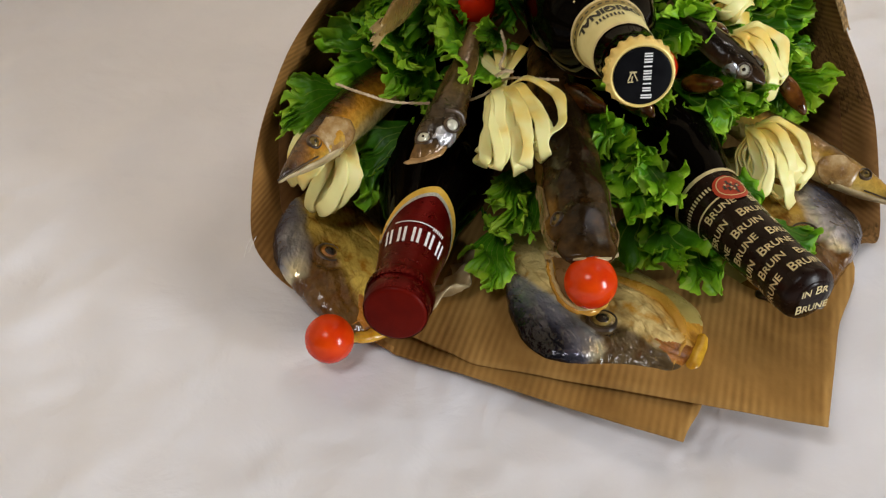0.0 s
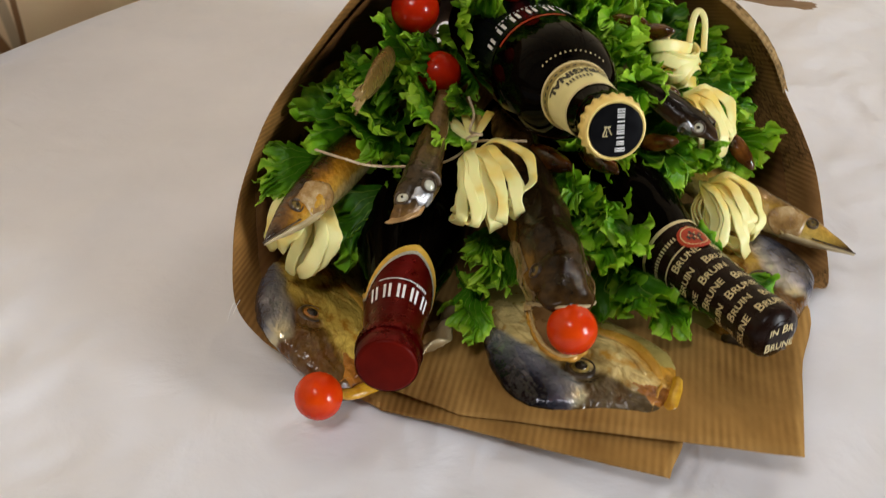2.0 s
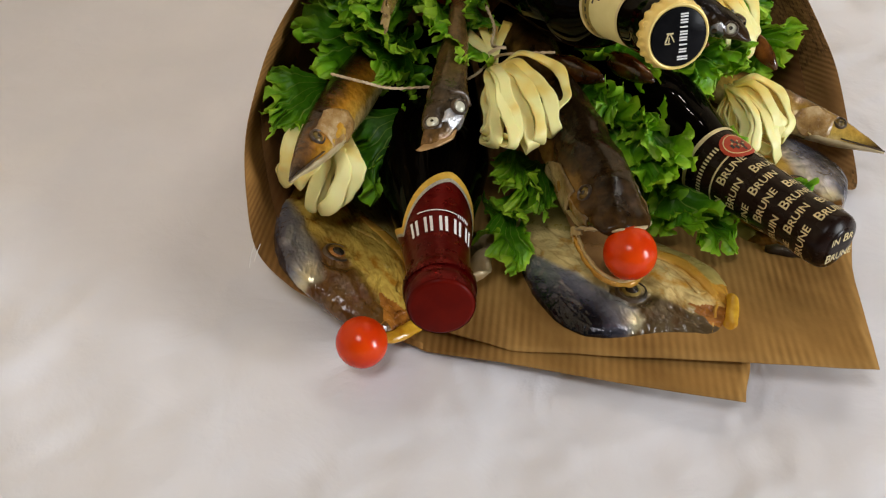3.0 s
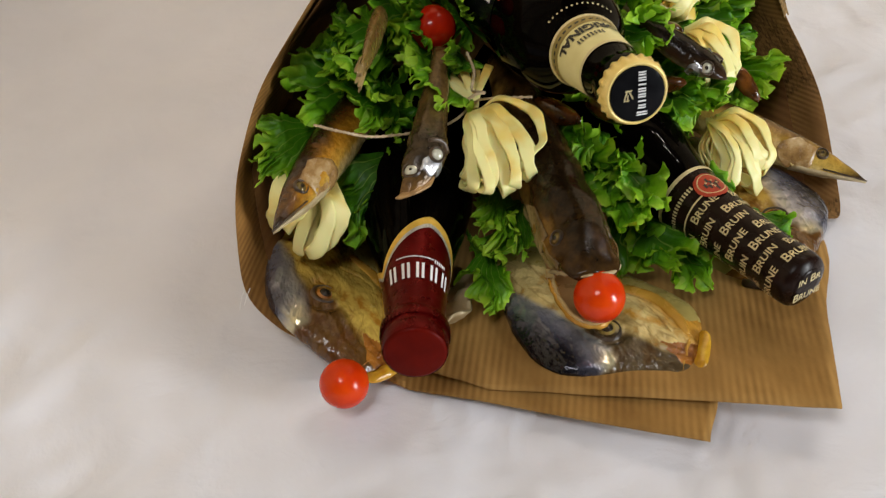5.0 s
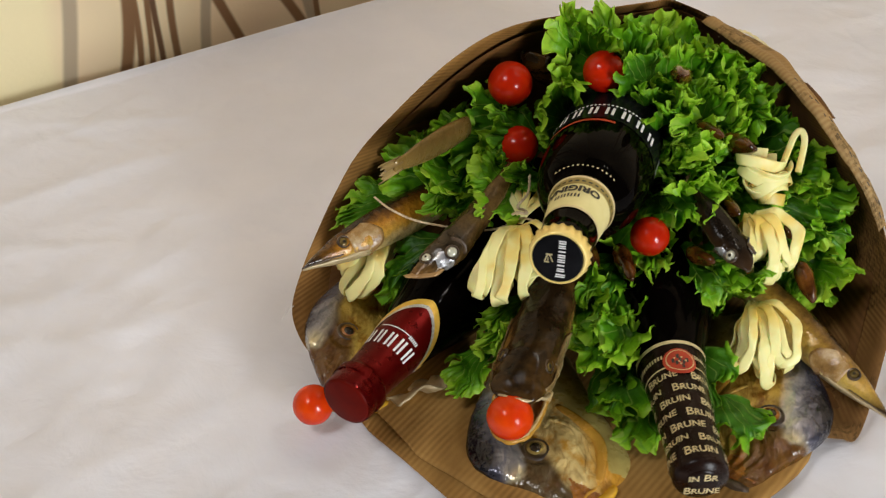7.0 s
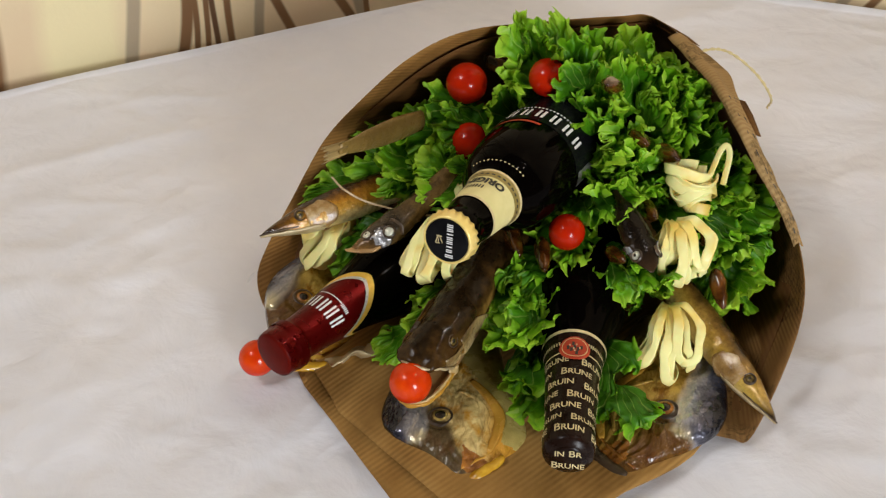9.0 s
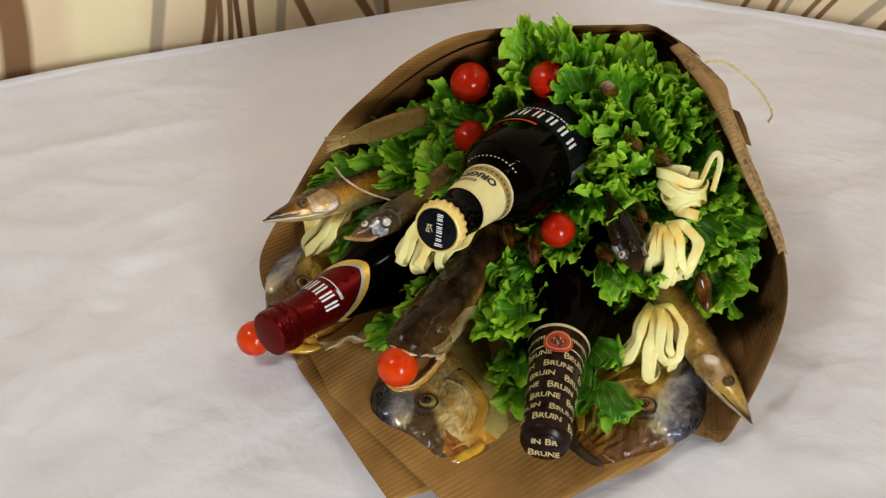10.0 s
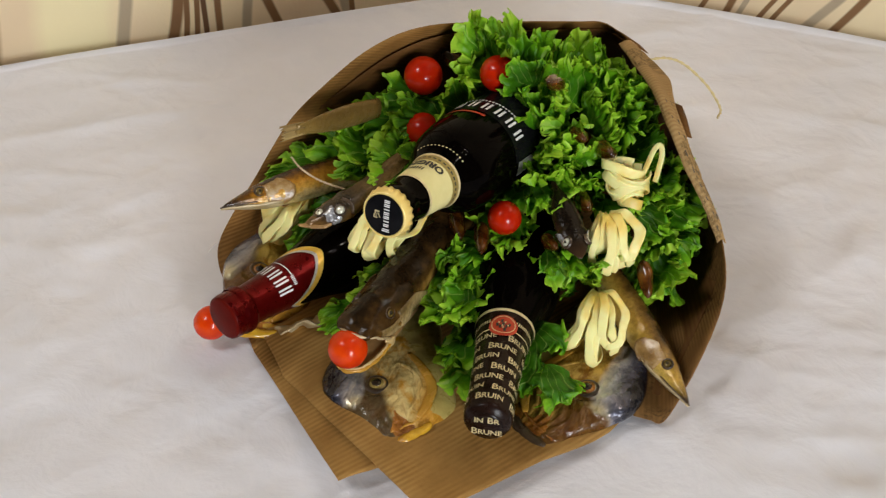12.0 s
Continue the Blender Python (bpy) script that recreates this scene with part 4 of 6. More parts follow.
part("gold_edge", bm, GOLD_FOIL, foil, "gold line along the foil")
part("cap_face", lathe([(0.0001, 0.0), (0.0120, 0.0), (0.0132, -0.0005), (0.0139, -0.0016), (0.0140, -0.004)][::-1], 56), RED_TIN, lager, "flat dull red cap").location = (0, 0, 0.2362)
bm = wrap_patch(bmesh.new(), LAGER, 0.235, 0.0090, 0.0142, -180, 180, 0.0008, None, 3, 72)
for k in range(42):
    wrap_patch(bm, LAGER, 0.235, 0.0096, 0.0136, k * 8.57, k * 8.57 + 3.4, 0.00092, ns=2, na=2)
part("crimped_ring", bm, RED_FOIL, foil, "crimped foil ring")
bm = bmesh.new()
for k in range(5):
    a = 62 - k * 25
    for da in (-5.5, 4.0):
        wrap_patch(bm, LAGER, 0.235, 0.0340, 0.0440, a + da - 2.4, a + da + 2.4, 0.0008, ns=4, na=1)
part("lettering", bm, WHITE_INK, foil, "white bars of a brand word", False)
bm = bmesh.new()
wrap_patch(bm, LAGER, 0.235, 0.0475, 0.0482, -30, 34, 0.0008, ns=1)
for k in range(6):
    wrap_patch(bm, LAGER, 0.235, 0.0462, 0.0485, 36 + k * 4, 38.4 + k * 4, 0.0008, ns=1, na=1)
part("script_bars", bm, WHITE_INK, foil, "thin white script bars", False)

# the bottle with patterned brown foil
ALE = [(0.0085, 0.0), (0.0118, 0.0012), (0.0132, 0.0040), (0.0136, 0.012), (0.0130, 0.020), (0.0137, 0.038), (0.0150, 0.060), (0.0176, 0.079), (0.0225, 0.095), (0.0290, 0.115), (0.0305, 0.132), (0.0305, 0.24)]
D = Vector((-0.395, 0.918, -0.008)).normalized()
CAP = Vector((0.1608, 0.3517, 0.0452))
ale = thing("ale_bottle", axes(CAP + D * 0.235, -D), "dark ale bottle with brown gold-printed neck foil and red seal", "bottle")
part("glass_body", bottle_body(ALE, 0.235), GLASS, ale, "black-brown glass")
foil = part("neck_foil", wrap_patch(bmesh.new(), ALE, 0.235, 0.0, 0.078, -180, 180, 0.0004, None, 46, 72), BROWN_FOIL, ale, "dark brown printed foil")
part("foil_end", lathe([(0.0001, 0.0006), (0.006, 0.0005), (0.0088, 0.0002), (0.0090, -0.0008)][::-1], 40), BROWN_FOIL, foil).location = (0, 0, 0.235)
part("gold_rim", wrap_patch(bmesh.new(), ALE, 0.235, 0.0772, 0.0792, -180, 180, 0.0009, None, 2, 72), GOLD_INK, foil, "pale gold foil rim")
part("gold_line", wrap_patch(bmesh.new(), ALE, 0.235, 0.0628, 0.0637, -180, 180, 0.0007, None, 1, 72), GOLD_INK, foil)
# the foil is printed all over with the two words for brown beer, in small capitals
print_bm = bmesh.new()
for row in range(7):
    s = 0.0072 + row * 0.0081
    r = bottle_radius(ALE, s)
    for k in range(4):
        a0 = row * 38 + k * 90
        word = lettered("Brune" if (k + row) % 2 else "Bruin", 0.0066, lambda x, y: on_bottle(ALE, 0.235, s + y - 0.0012 * math.sin(radians(a0)), a0 + math.degrees(x / r), 0.0007), True)
        me = bpy.data.meshes.new("word")
        word.to_mesh(me)
        word.free()
        print_bm.from_mesh(me)
        bpy.data.meshes.remove(me)
part("print", print_bm, GOLD_INK, foil, "rows of pale gold words", False)
for y, text in ((0.0020, "in Br"), (-0.0068, "Brune")):
    part("end_print", lettered(text, 0.0066, lambda x, v: Vector((x, y + v, 0.2358)), True), GOLD_INK, foil, "pale gold word on the end", False)
bm = bmesh.new()
for k in range(16):
    wrap_patch(bm, ALE, 0.235, 0.0690, 0.0713, 28 + k * 5, 30.5 + k * 5, 0.0007, ns=1, na=1)
    wrap_patch(bm, ALE, 0.235, 0.0690, 0.0713, -30 - k * 6, -27 - k * 6, 0.0007, ns=1, na=1)
part("ring_print", bm, GOLD_INK, foil, "tiny gold bars round the foil", False)


def round_patch(profile, high, s, a, radius, lift, n=36, rings=5):
    bm = bmesh.new()
    rows = []
    for i in range(rings + 1):
        rr = radius * i / rings + 1e-5
        row = []
        for j in range(n):
            t = 2 * math.pi * j / n
            wob = 1 + 0.012 * math.sin(t * 14) * (i / rings)
            ds, da = rr * wob * math.cos(t), math.degrees(rr * wob * math.sin(t) / bottle_radius(profile, s))
            row.append(on_bottle(profile, high, s + ds, a + da, lift - 0.0004 * (i == rings)))
        rows.append(row)
    grid(bm, rows, True)
    bmesh.ops.recalc_face_normals(bm, faces=bm.faces)
    return bm


seal = part("seal", round_patch(ALE, 0.235, 0.0655, 2, 0.0082, 0.0016), SEAL_RED, ale, "orange-red round seal")
bm = bmesh.new()
for a, s in ((-10, 0.0655), (-4, 0.0640), (2, 0.0660), (8, 0.0645), (14, 0.0658), (-1, 0.0682), (6, 0.0618)):
    wrap_patch(bm, ALE, 0.235, s - 0.0014, s + 0.0012, a - 2.6, a + 2.2, 0.0019, ns=1, na=1)
part("seal_mark", bm, BLACK_INK, seal, "dark marks on the seal", False)
bm = bmesh.new()
grid(bm, [[on_bottle(ALE, 0.235, 0.0655 + q * math.cos(j * math.pi / 24), 2 + math.degrees(q * math.sin(j * math.pi / 24) / 0.0157), 0.0019) for j in range(48)] for q in (0.0062, 0.0067)], True)
part("seal_ring", bm, GOLD_INK, seal, "thin gold ring")
bm = bmesh.new()
for a, s in ((-7, 0.0668), (0, 0.0645), (5, 0.0672), (11, 0.0650), (2, 0.0630)):
    wrap_patch(bm, ALE, 0.235, s - 0.0006, s + 0.0005, a - 1.4, a + 1.4, 0.0022, ns=1, na=1)
part("seal_glint", bm, GOLD_INK, seal, "gold specks on the seal", False)


# ---- tomatoes ----
def tomato(at, size, turn, label, skin_mat):
    ob = thing("cherry_tomato", Matrix.Translation(at) @ pose(0, 0, 0, *turn), label, "tomato", "cherry tomatoes in the bouquet")
    bm = bmesh.new()
    bmesh.ops.create_uvsphere(bm, u_segments=48, v_segments=28, radius=size / 2)
    for v in bm.verts:
        p = v.co.copy()
        r = p.length
        top = max(0, p.z / r) ** 8
        p *= 1 + 0.012 * noise.noise(p * 130 + Vector(at) * 50) - 0.07 * top
        p.z *= 0.95
        v.co = p
    part("fruit", bm, skin_mat, ob)
    scar = part("stem_scar", lathe([(0.0001, 0.0003), (0.0012, 0.0004), (0.0018, 0), (0.0019, -0.001)][::-1], 14), FISH_DARK, ob, "small brown stem scar")
    scar.location = (0, 0, size * 0.440)


RIPE = "ripe red cherry tomato with glossy skin"
for at, size, turn, lab in (((-0.0515, 0.355, 0.0175), 0.0226, (-127, 10, 20), RIPE + " at a fish's mouth"),
                            ((0.064, 0.354, 0.052), 0.0235, (-127, 10, 20), RIPE + " held in a fish's jaws"),
                            ((0.1041, 0.4647, 0.0955), 0.0212, (-127, 10, 20), RIPE + " on curly lettuce"),
                            ((0.0032, 0.5266, 0.1370), 0.0262, (-127, 10, 20), RIPE + " near the paper's edge"),
                            ((0.0562, 0.5348, 0.1499), 0.0238, (-127, 10, 20), RIPE + " under a lettuce leaf"),
                            ((0.0152, 0.5070, 0.1085), 0.0236, (-127, 10, 20), RIPE + " in shade among leaves")):
    tomato(at, size, turn, lab, TOMATO if "fish's" in lab else TOMATO_DEEP)


# ---- fish ----
def fish_axes(tip, forward, dorsal):
    """Local x towards the snout, z towards the back, y sideways; origin at the snout."""
    x = Vector(forward).normalized()
    z = Vector(dorsal)
    z = (z - x * z.dot(x)).normalized()
    m = Matrix((x, z.cross(x), z)).transposed().to_4x4()
    m.translation = tip
    return m


def fish_loft(stations, n=28, power=0.9, steps=4):
    """A body through (x, top, bottom, half thickness)."""
    pts = spline([(s[0], s[1], s[2]) for s in stations], (len(stations) - 1) * steps + 1)
    thk = spline([(s[3], 0, 0) for s in stations], len(pts))
    rows = []
    for p, w in zip(pts, thk):
        mid, half = (p.y + p.z) / 2, max(0.0003, (p.y - p.z) / 2)
        rows.append([(p.x, math.copysign(abs(math.cos(2 * math.pi * j / n)) ** power, math.cos(2 * math.pi * j / n)) * max(0.0003, w.x), mid + half * math.sin(2 * math.pi * j / n)) for j in range(n)])
    bm = bmesh.new()
    vs = grid(bm, rows, True)
    bm.faces.new(vs[0][::-1])
    bm.faces.new(vs[-1])
    bmesh.ops.recalc_face_normals(bm, faces=bm.faces)
    for v in bm.verts:
        v.co = fuzz(v.co, 160, 0.0004)
    return bm


def loft_side(stations, x, a, lift):
    """A point on the flank of such a body at x, a degrees above its middle line."""
    for (x0, t0, b0, w0), (x1, t1, b1, w1) in zip(stations[:-1], stations[1:]):
        if x0 <= x <= x1:
            f = (x - x0) / (x1 - x0)
            top, low, w = t0 + (t1 - t0) * f, b0 + (b1 - b0) * f, w0 + (w1 - w0) * f
            return Vector((x, (w + lift) * math.cos(radians(a)) ** 0.9, (top + low) / 2 + ((top - low) / 2 + lift) * math.sin(radians(a))))


def eyeball(radius):
    return lathe([(0.0001, 0.35 * radius), (radius * 0.45, 0.30 * radius), (radius * 0.8, 0.12 * radius), (radius, -0.1 * radius), (radius * 0.9, -0.5 * radius)][::-1], 24)


def add_eye(parent, at, radius, side, iris, tilt=0.0, pup=0.55):
    """An eye on the side y = +-: socket ring, iris and pupil."""
    m = Matrix.Translation(at) @ pose(0, 0, 0, -90 * side * (1 - tilt), 0, 0)
    ring = part("eye", lathe([(radius * 0.98, 0.0), (radius * 1.08, 0.0008), (radius * 1.24, 0.0006), (radius * 1.40, -0.0008)], 24, False), FISH_DARK, parent, "dark eye socket")
    ring.matrix_local = m
    part("iris", eyeball(radius), iris, ring, "glassy iris")
    pupil = part("pupil", eyeball(radius * pup), FISH_PUPIL, ring)
    pupil.location = (0, 0, radius * 0.26)


def painted(bm, rule):
    """Give each face the material that rule(centre) names."""
    for f in bm.faces:
        f.material_index = rule(f.calc_center_median())
    return bm


def smelt(tip, forward, dorsal, length, skin_mat, label, deep=1.0, iris=FISH_EYE_PALE, lateral=1.0, eye=0.0029, jaw_mat=FISH_BELLY, eye_up=0.14, blunt=0.0, cover=None):
    ob = thing("smelt", fish_axes(tip, forward, dorsal), label, "fish", "small smoked fish in the bouquet")
    L, h = length, length * 0.062 * deep
    w = 0.0068 * deep * lateral
    st = [(-L, 0.2 * h, -0.2 * h, 0.2 * w), (-0.88 * L, 0.45 * h, -0.40 * h, 0.3 * w), (-0.70 * L, 0.92 * h, -0.92 * h, 0.78 * w), (-0.50 * L, 1.05 * h, -1.12 * h, w),
          (-0.36 * L, 1.0 * h, -1.05 * h, 1.02 * w), (-0.27 * L, 0.90 * h, -0.96 * h, 0.96 * w), (-0.17 * L, 0.68 * h, -0.72 * h, 0.76 * w), (-0.08 * L, 0.38 * h, -0.32 * h, 0.48 * w), (-0.025 * L, 0.16 * h, -0.10 * h, 0.27 * w), (0, 0.04 * h, -0.03 * h, 0.10 * w)]
    st = [(a, b * g, c * g, d * g) for a, b, c, d in st for g in (1 + blunt * max(0.0, 1 - abs(a / L + 0.10) / 0.22),)]
    bm = fish_loft(st, 32)
    for v in bm.verts:
        # the gill cover stands proud of the body behind it
        x = v.co.x / L
        v.co.y *= 1 + 0.10 * math.exp(-((x + 0.285) / 0.035) ** 2) - 0.10 * math.exp(-((x + 0.345) / 0.018) ** 2)
    part("body", bm, skin_mat, ob)
    jaw = fish_loft([(-0.26 * L, -0.60 * h, -0.98 * h, 0.62 * w), (-0.16 * L, -0.44 * h, -0.76 * h, 0.52 * w), (-0.06 * L, -0.18 * h, -0.40 * h, 0.30 * w), (0.008 * L, -0.06 * h, -0.15 * h, 0.12 * w)], 18)
    part("lower_jaw", jaw, jaw_mat, ob, "paler lower jaw")
    mouth = bmesh.new()
    sweep(mouth, spline([(-0.15 * L, 0.60 * w, -0.42 * h), (-0.07 * L, 0.40 * w, -0.22 * h), (0.0, 0.09 * w, -0.04 * h), (0.0, -0.09 * w, -0.04 * h), (-0.07 * L, -0.40 * w, -0.22 * h), (-0.15 * L, -0.60 * w, -0.42 * h)], 24), 0.0009, 0.0008, 6)
    part("mouth_line", mouth, FISH_DARK, ob, "dark line of the mouth")
    for s in (1, -1):
        add_eye(ob, (-0.175 * L, s * (0.74 + 0.45 * blunt) * w * (1 - 0.3 * max(0, eye_up - 0.14)), eye_up * h), eye, s, iris, max(0.0, eye_up - 0.14) * 1.4, 0.42)
        gill = bmesh.new()
        path = spline([(-0.30 * L, s * 0.62 * w, 0.70 * h), (-0.318 * L, s * 0.98 * w, 0.1 * h), (-0.30 * L, s * 0.90 * w, -0.45 * h), (-0.25 * L, s * 0.55 * w, -0.80 * h)], 14)
        sweep(gill, path, 0.0020, 0.0010, 8, (0, s, 0))
        part("gill_edge", gill, skin_mat, ob)
        if cover:
            plate = bmesh.new()
            rows = []
            for i in range(13):
                a = -70 + 105 * i / 12
                reach = 0.05 + 0.085 * math.cos(radians((a + 18) * 1.5)) ** 0.8
                rows.append([loft_side(st, -L * (0.195 + reach * j / 10), a, 0.0003 + 0.0012 * (j / 10) ** 2) for j in range(11)])
            grid(plate, [[fuzz((p.x, s * p.y * 1.03, p.z), 260, 0.0007) for p in r] for r in rows])
            bmesh.ops.recalc_face_normals(plate, faces=plate.faces)
            part("gill_cover", plate, cover, ob, "shiny pale gill cover").modifiers.new("thickness", "SOLIDIFY").thickness = 0.0005
    tail = bmesh.new()
    grid(tail, [[(-L - 0.10 * L * k / 3, 0.001 * math.sin(i * 2 + k), (i - 3) / 3 * (0.2 * h + L * 0.025 * k)) for i in range(7)] for k in range(4)])
    tob = part("tail_fin", tail, FIN, ob)
    tob.modifiers.new("thickness", "SOLIDIFY").thickness = 0.0004
    return ob


smelt((-0.0745, 0.4015, 0.0735), (-0.46, -0.885, -0.005), (-0.62, 0.38, 0.60), 0.150, SMELT_GOLD, "golden smoked smelt with dark pointed snout on cheese strings", 1.2, FISH_EYE, cover=COVER_PEACH)
smelt((0.2415, 0.4495, 0.0225), (0.80, -0.56, -0.20), (0.52, 0.52, 0.62), 0.150, SMELT_BRIGHT, "golden smoked smelt leaning over the paper's edge", 1.15, FISH_EYE, eye=0.0027, eye_up=0.32, cover=COVER_PEACH)
smelt((0.1580, 0.4635, 0.0880), (0.70, -0.64, -0.34), (0.25, -0.15, 0.95), 0.058, SMELT_DARK, "dark glossy smoked smelt beside a cheese bundle", 1.75, lateral=0.75, eye=0.0029, jaw_mat=FISH_DARK, eye_up=0.45, blunt=0.3, cover=COVER_SILVER)
smelt((0.008, 0.550, 0.146), (-0.1, -0.60, 0.75), (0.1, 0.7, 0.7), 0.05, SMELT_BROWN, "small smoked fish head behind a tomato", 1.8, FISH_EYE, lateral=0.8, eye=0.0022, jaw_mat=FISH_DARK, blunt=0.3)


# a short-headed fish lying on its cheek, its snout bent to one side
BROAD = [(-0.090, -0.012, -0.020, 0.0040), (-0.065, -0.0075, -0.020, 0.0066), (-0.048, -0.0040, -0.018, 0.0080), (-0.034, 0.0, -0.015, 0.0094), (-0.026, 0.0022, -0.013, 0.0098), (-0.019, 0.0022, -0.011, 0.0090), (-0.012, 0.0014, -0.009, 0.0070), (-0.006, 0.0010, -0.006, 0.0046), (-0.002, 0.0006, -0.0036, 0.0026), (0.0, 0.0002, -0.0016, 0.0010)]
broad = thing("short_headed_fish", fish_axes((-0.0107, 0.4112, 0.0745), (-0.40, -0.80, -0.45), (0.0, -0.45, 0.89)), "brown smoked fish darkened for leaf shadow, silver cheek, pale bulging eyes", "fish", "small smoked fish in the bouquet")


def bent(c, rough=0.0008):
    c = fuzz(c, 170, rough)
    return Vector((c.x, c.y - 0.0042 * math.exp(c.x / 0.009) - 0.0045 * max(0.0, (-c.x - 0.028) / 0.03), c.z))


bm = fish_loft(BROAD, 40)
for v in bm.verts:
    v.co = bent(v.co)
part("body", bm, SMELT_MID, broad)
bm = bmesh.new()
grid(bm, [[bent(loft_side(BROAD, -0.0140 - 0.0012 * math.sin(i * 0.7) - (0.0055 + 0.0030 * math.sin(math.pi * i / 14)) * j / 12, 4 + 94 * i / 14 * 0.9, 0.0005), 0.0016) for j in range(13)] for i in range(15)])
bmesh.ops.recalc_face_normals(bm, faces=bm.faces)
part("cheek", bm, COVER_SILVER, broad, "shiny silver cheek").modifiers.new("thickness", "SOLIDIFY").thickness = 0.0005
add_eye(broad, (-0.0135, -0.0040, 0.0006), 0.0034, -1, FISH_EYE_PALE, 0.80, 0.34)
add_eye(broad, (-0.0245, 0.0058, 0.0014), 0.0030, 1, FISH_EYE_PALE, 0.75, 0.24)
bm = bmesh.new()
sweep(bm, [bent(loft_side(BROAD, -0.029 - 0.003 * math.sin(i * 0.3), 10 + 78 * i / 10, 0.0002)) for i in range(11)], 0.0030, 0.0012, 8, (0, 0, 1))
part("gill_edge", bm, FISH_DARK, broad, "dark edge of the gill")
bm = fish_loft([(-0.020, -0.0040, -0.0090, 0.0040), (-0.012, -0.0030, -0.0070, 0.0046), (-0.005, -0.0016, -0.0042, 0.0034), (0.0015, -0.0010, -0.0024, 0.0012)], 24)
for v in bm.verts:
    v.co = bent(v.co + Vector((0.001, 0.0036 * min(1.0, -v.co.x / 0.010), 0.0020)))
part("lower_jaw", bm, FISH_SKIN, broad, "amber lower jaw")


def bream(eye, forward, side, label, skin_mat, k=1.0, tone=0, lean=0.0, hump=1.0, iris=FISH_EYE_GOLD, eye_size=0.0056):
    """A bream lying on its side with its head in view; side +1 shows its left cheek, -1 its right."""
    f = Vector((*forward, 0)).normalized()
    d = Vector((f.y, -f.x, 0)) * side
    d = (d + Vector((0, 0, lean))).normalized()
    flank = d.cross(f) * side
    tip = Vector(eye) + f * 0.032 * k - d * 0.018 * k - flank * 0.0068 * k
    ob = thing("smoked_bream", fish_axes(tip, f, d), label, "fish", "smoked bream heads")
    up = 1 if side > 0 else -1
    st = [(-0.112, 0.028, -0.008, 0.006), (-0.098, 0.036, -0.012, 0.008), (-0.080, 0.043, -0.016, 0.0095), (-0.063, 0.050, -0.021, 0.0105), (-0.043, 0.054, -0.028, 0.0110), (-0.032, 0.0525, -0.031, 0.0112), (-0.023, 0.047, -0.031, 0.0110),
          (-0.0135, 0.034, -0.027, 0.0105), (-0.006, 0.0225, -0.0205, 0.0095), (0.0, 0.0155, -0.0135, 0.0082), (0.005, 0.0105, -0.006, 0.0065), (0.0085, 0.0065, 0.000, 0.0040), (0.0095, 0.0045, 0.002, 0.0020)]
    st = [(a, 0.022 + (b - 0.022) * hump if b > 0.022 else b, c, t * 0.80) for a, b, c, t in st]
    bm = fish_loft([(a * k, b * k, c * k, t * k) for a, b, c, t in st], 110, 0.8, 9)

    def nape_line(x):
        """Lower border of the silvery nape at x."""
        return 0.0255 + 0.22 * max(0.0, -x - 0.032) + 0.0008 * math.sin(x * 260) + 0.9 * max(0.0, x + 0.0165)

    for v in bm.verts:
        x, z = v.co.x / k, v.co.z / k
        if v.co.y * up > 0:
            d = math.hypot(x + 0.032, z - 0.018)
            over = max(-0.02, min(0.02, z - nape_line(x))) if x < -0.0105 else -0.02
            r = 0.0009 / (1 + math.exp(-over * 2600)) - 0.0007 * math.exp(-(over / 0.0011) ** 2)
            r -= 0.0012 * math.exp(-((d - 0.0085) / 0.0020) ** 2)
            r += 0.0013 * math.exp(-((x + 0.034) / 0.014) ** 2 - ((z + 0.001) / 0.009) ** 2)
            # creases that run back from the mouth
            r += 0.0008 * math.sin((z + 0.6 * x) * 1100 + 2.2 * math.sin(x * 260)) * math.exp(-((x + 0.010) / 0.009) ** 2 - ((z - 0.002) / 0.012) ** 2)
            r += 0.0005 * noise.noise((x * 90, z * 150, 2.0 + k))
            v.co.y += up * r * k

    def region(c):
        """0 head, 1 mouth corner, 2 pale flap behind the gill."""
        x, z = c.x / k + 0.0003 * noise.noise(c * 240), c.z / k + 0.0003 * noise.noise(c * 240 + Vector((7, 0, 0)))
        if -0.0090 < x + z * 0.62 < 0.0055 and z < 0.003:
            return 1
        gx = -0.016 - (z + 0.014) * 0.2
        if z < -0.0175 + max(0.0, -x - 0.036) * 0.62 and x < gx:
            return 2
        return 0

    painted(bm, region)
    part("body", bm, [skin_mat, FISH_MOUTH, FISH_FLAP], ob)

    def face(x, z, lift=0.0):
        """The place on the upper cheek at x, z."""
        q = [(u * k, v * k, w * k, t * k) for u, v, w, t in st]
        x, z = x * k, z * k
        for n in range(len(q) - 1):
            if q[n][0] <= x <= q[n + 1][0]:
                f = (x - q[n][0]) / (q[n + 1][0] - q[n][0])
                top, low, thick = (q[n][i] + (q[n + 1][i] - q[n][i]) * f for i in (1, 2, 3))
                c = (z - (top + low) / 2) / max(1e-6, (top - low) / 2)
                return Vector((x, up * (thick * max(0.0, 1 - c * c) ** 0.40 + lift), z))
        return Vector((x, up * lift, z))

    # the amber edge of the gill and a fold on the cheek
    for nm, pts, wide, mat in (("gill_edge", [(-0.008, -0.0115), (-0.021, -0.0150), (-0.036, -0.0155), (-0.050, -0.0075), (-0.062, 0.003)], 0.0066, FISH_GOLD),
                               ("gill_fold", [(-0.013, -0.006), (-0.024, -0.0085), (-0.036, -0.008), (-0.047, -0.001), (-0.052, 0.009)], 0.0034, skin_mat)):
        edge = bmesh.new()
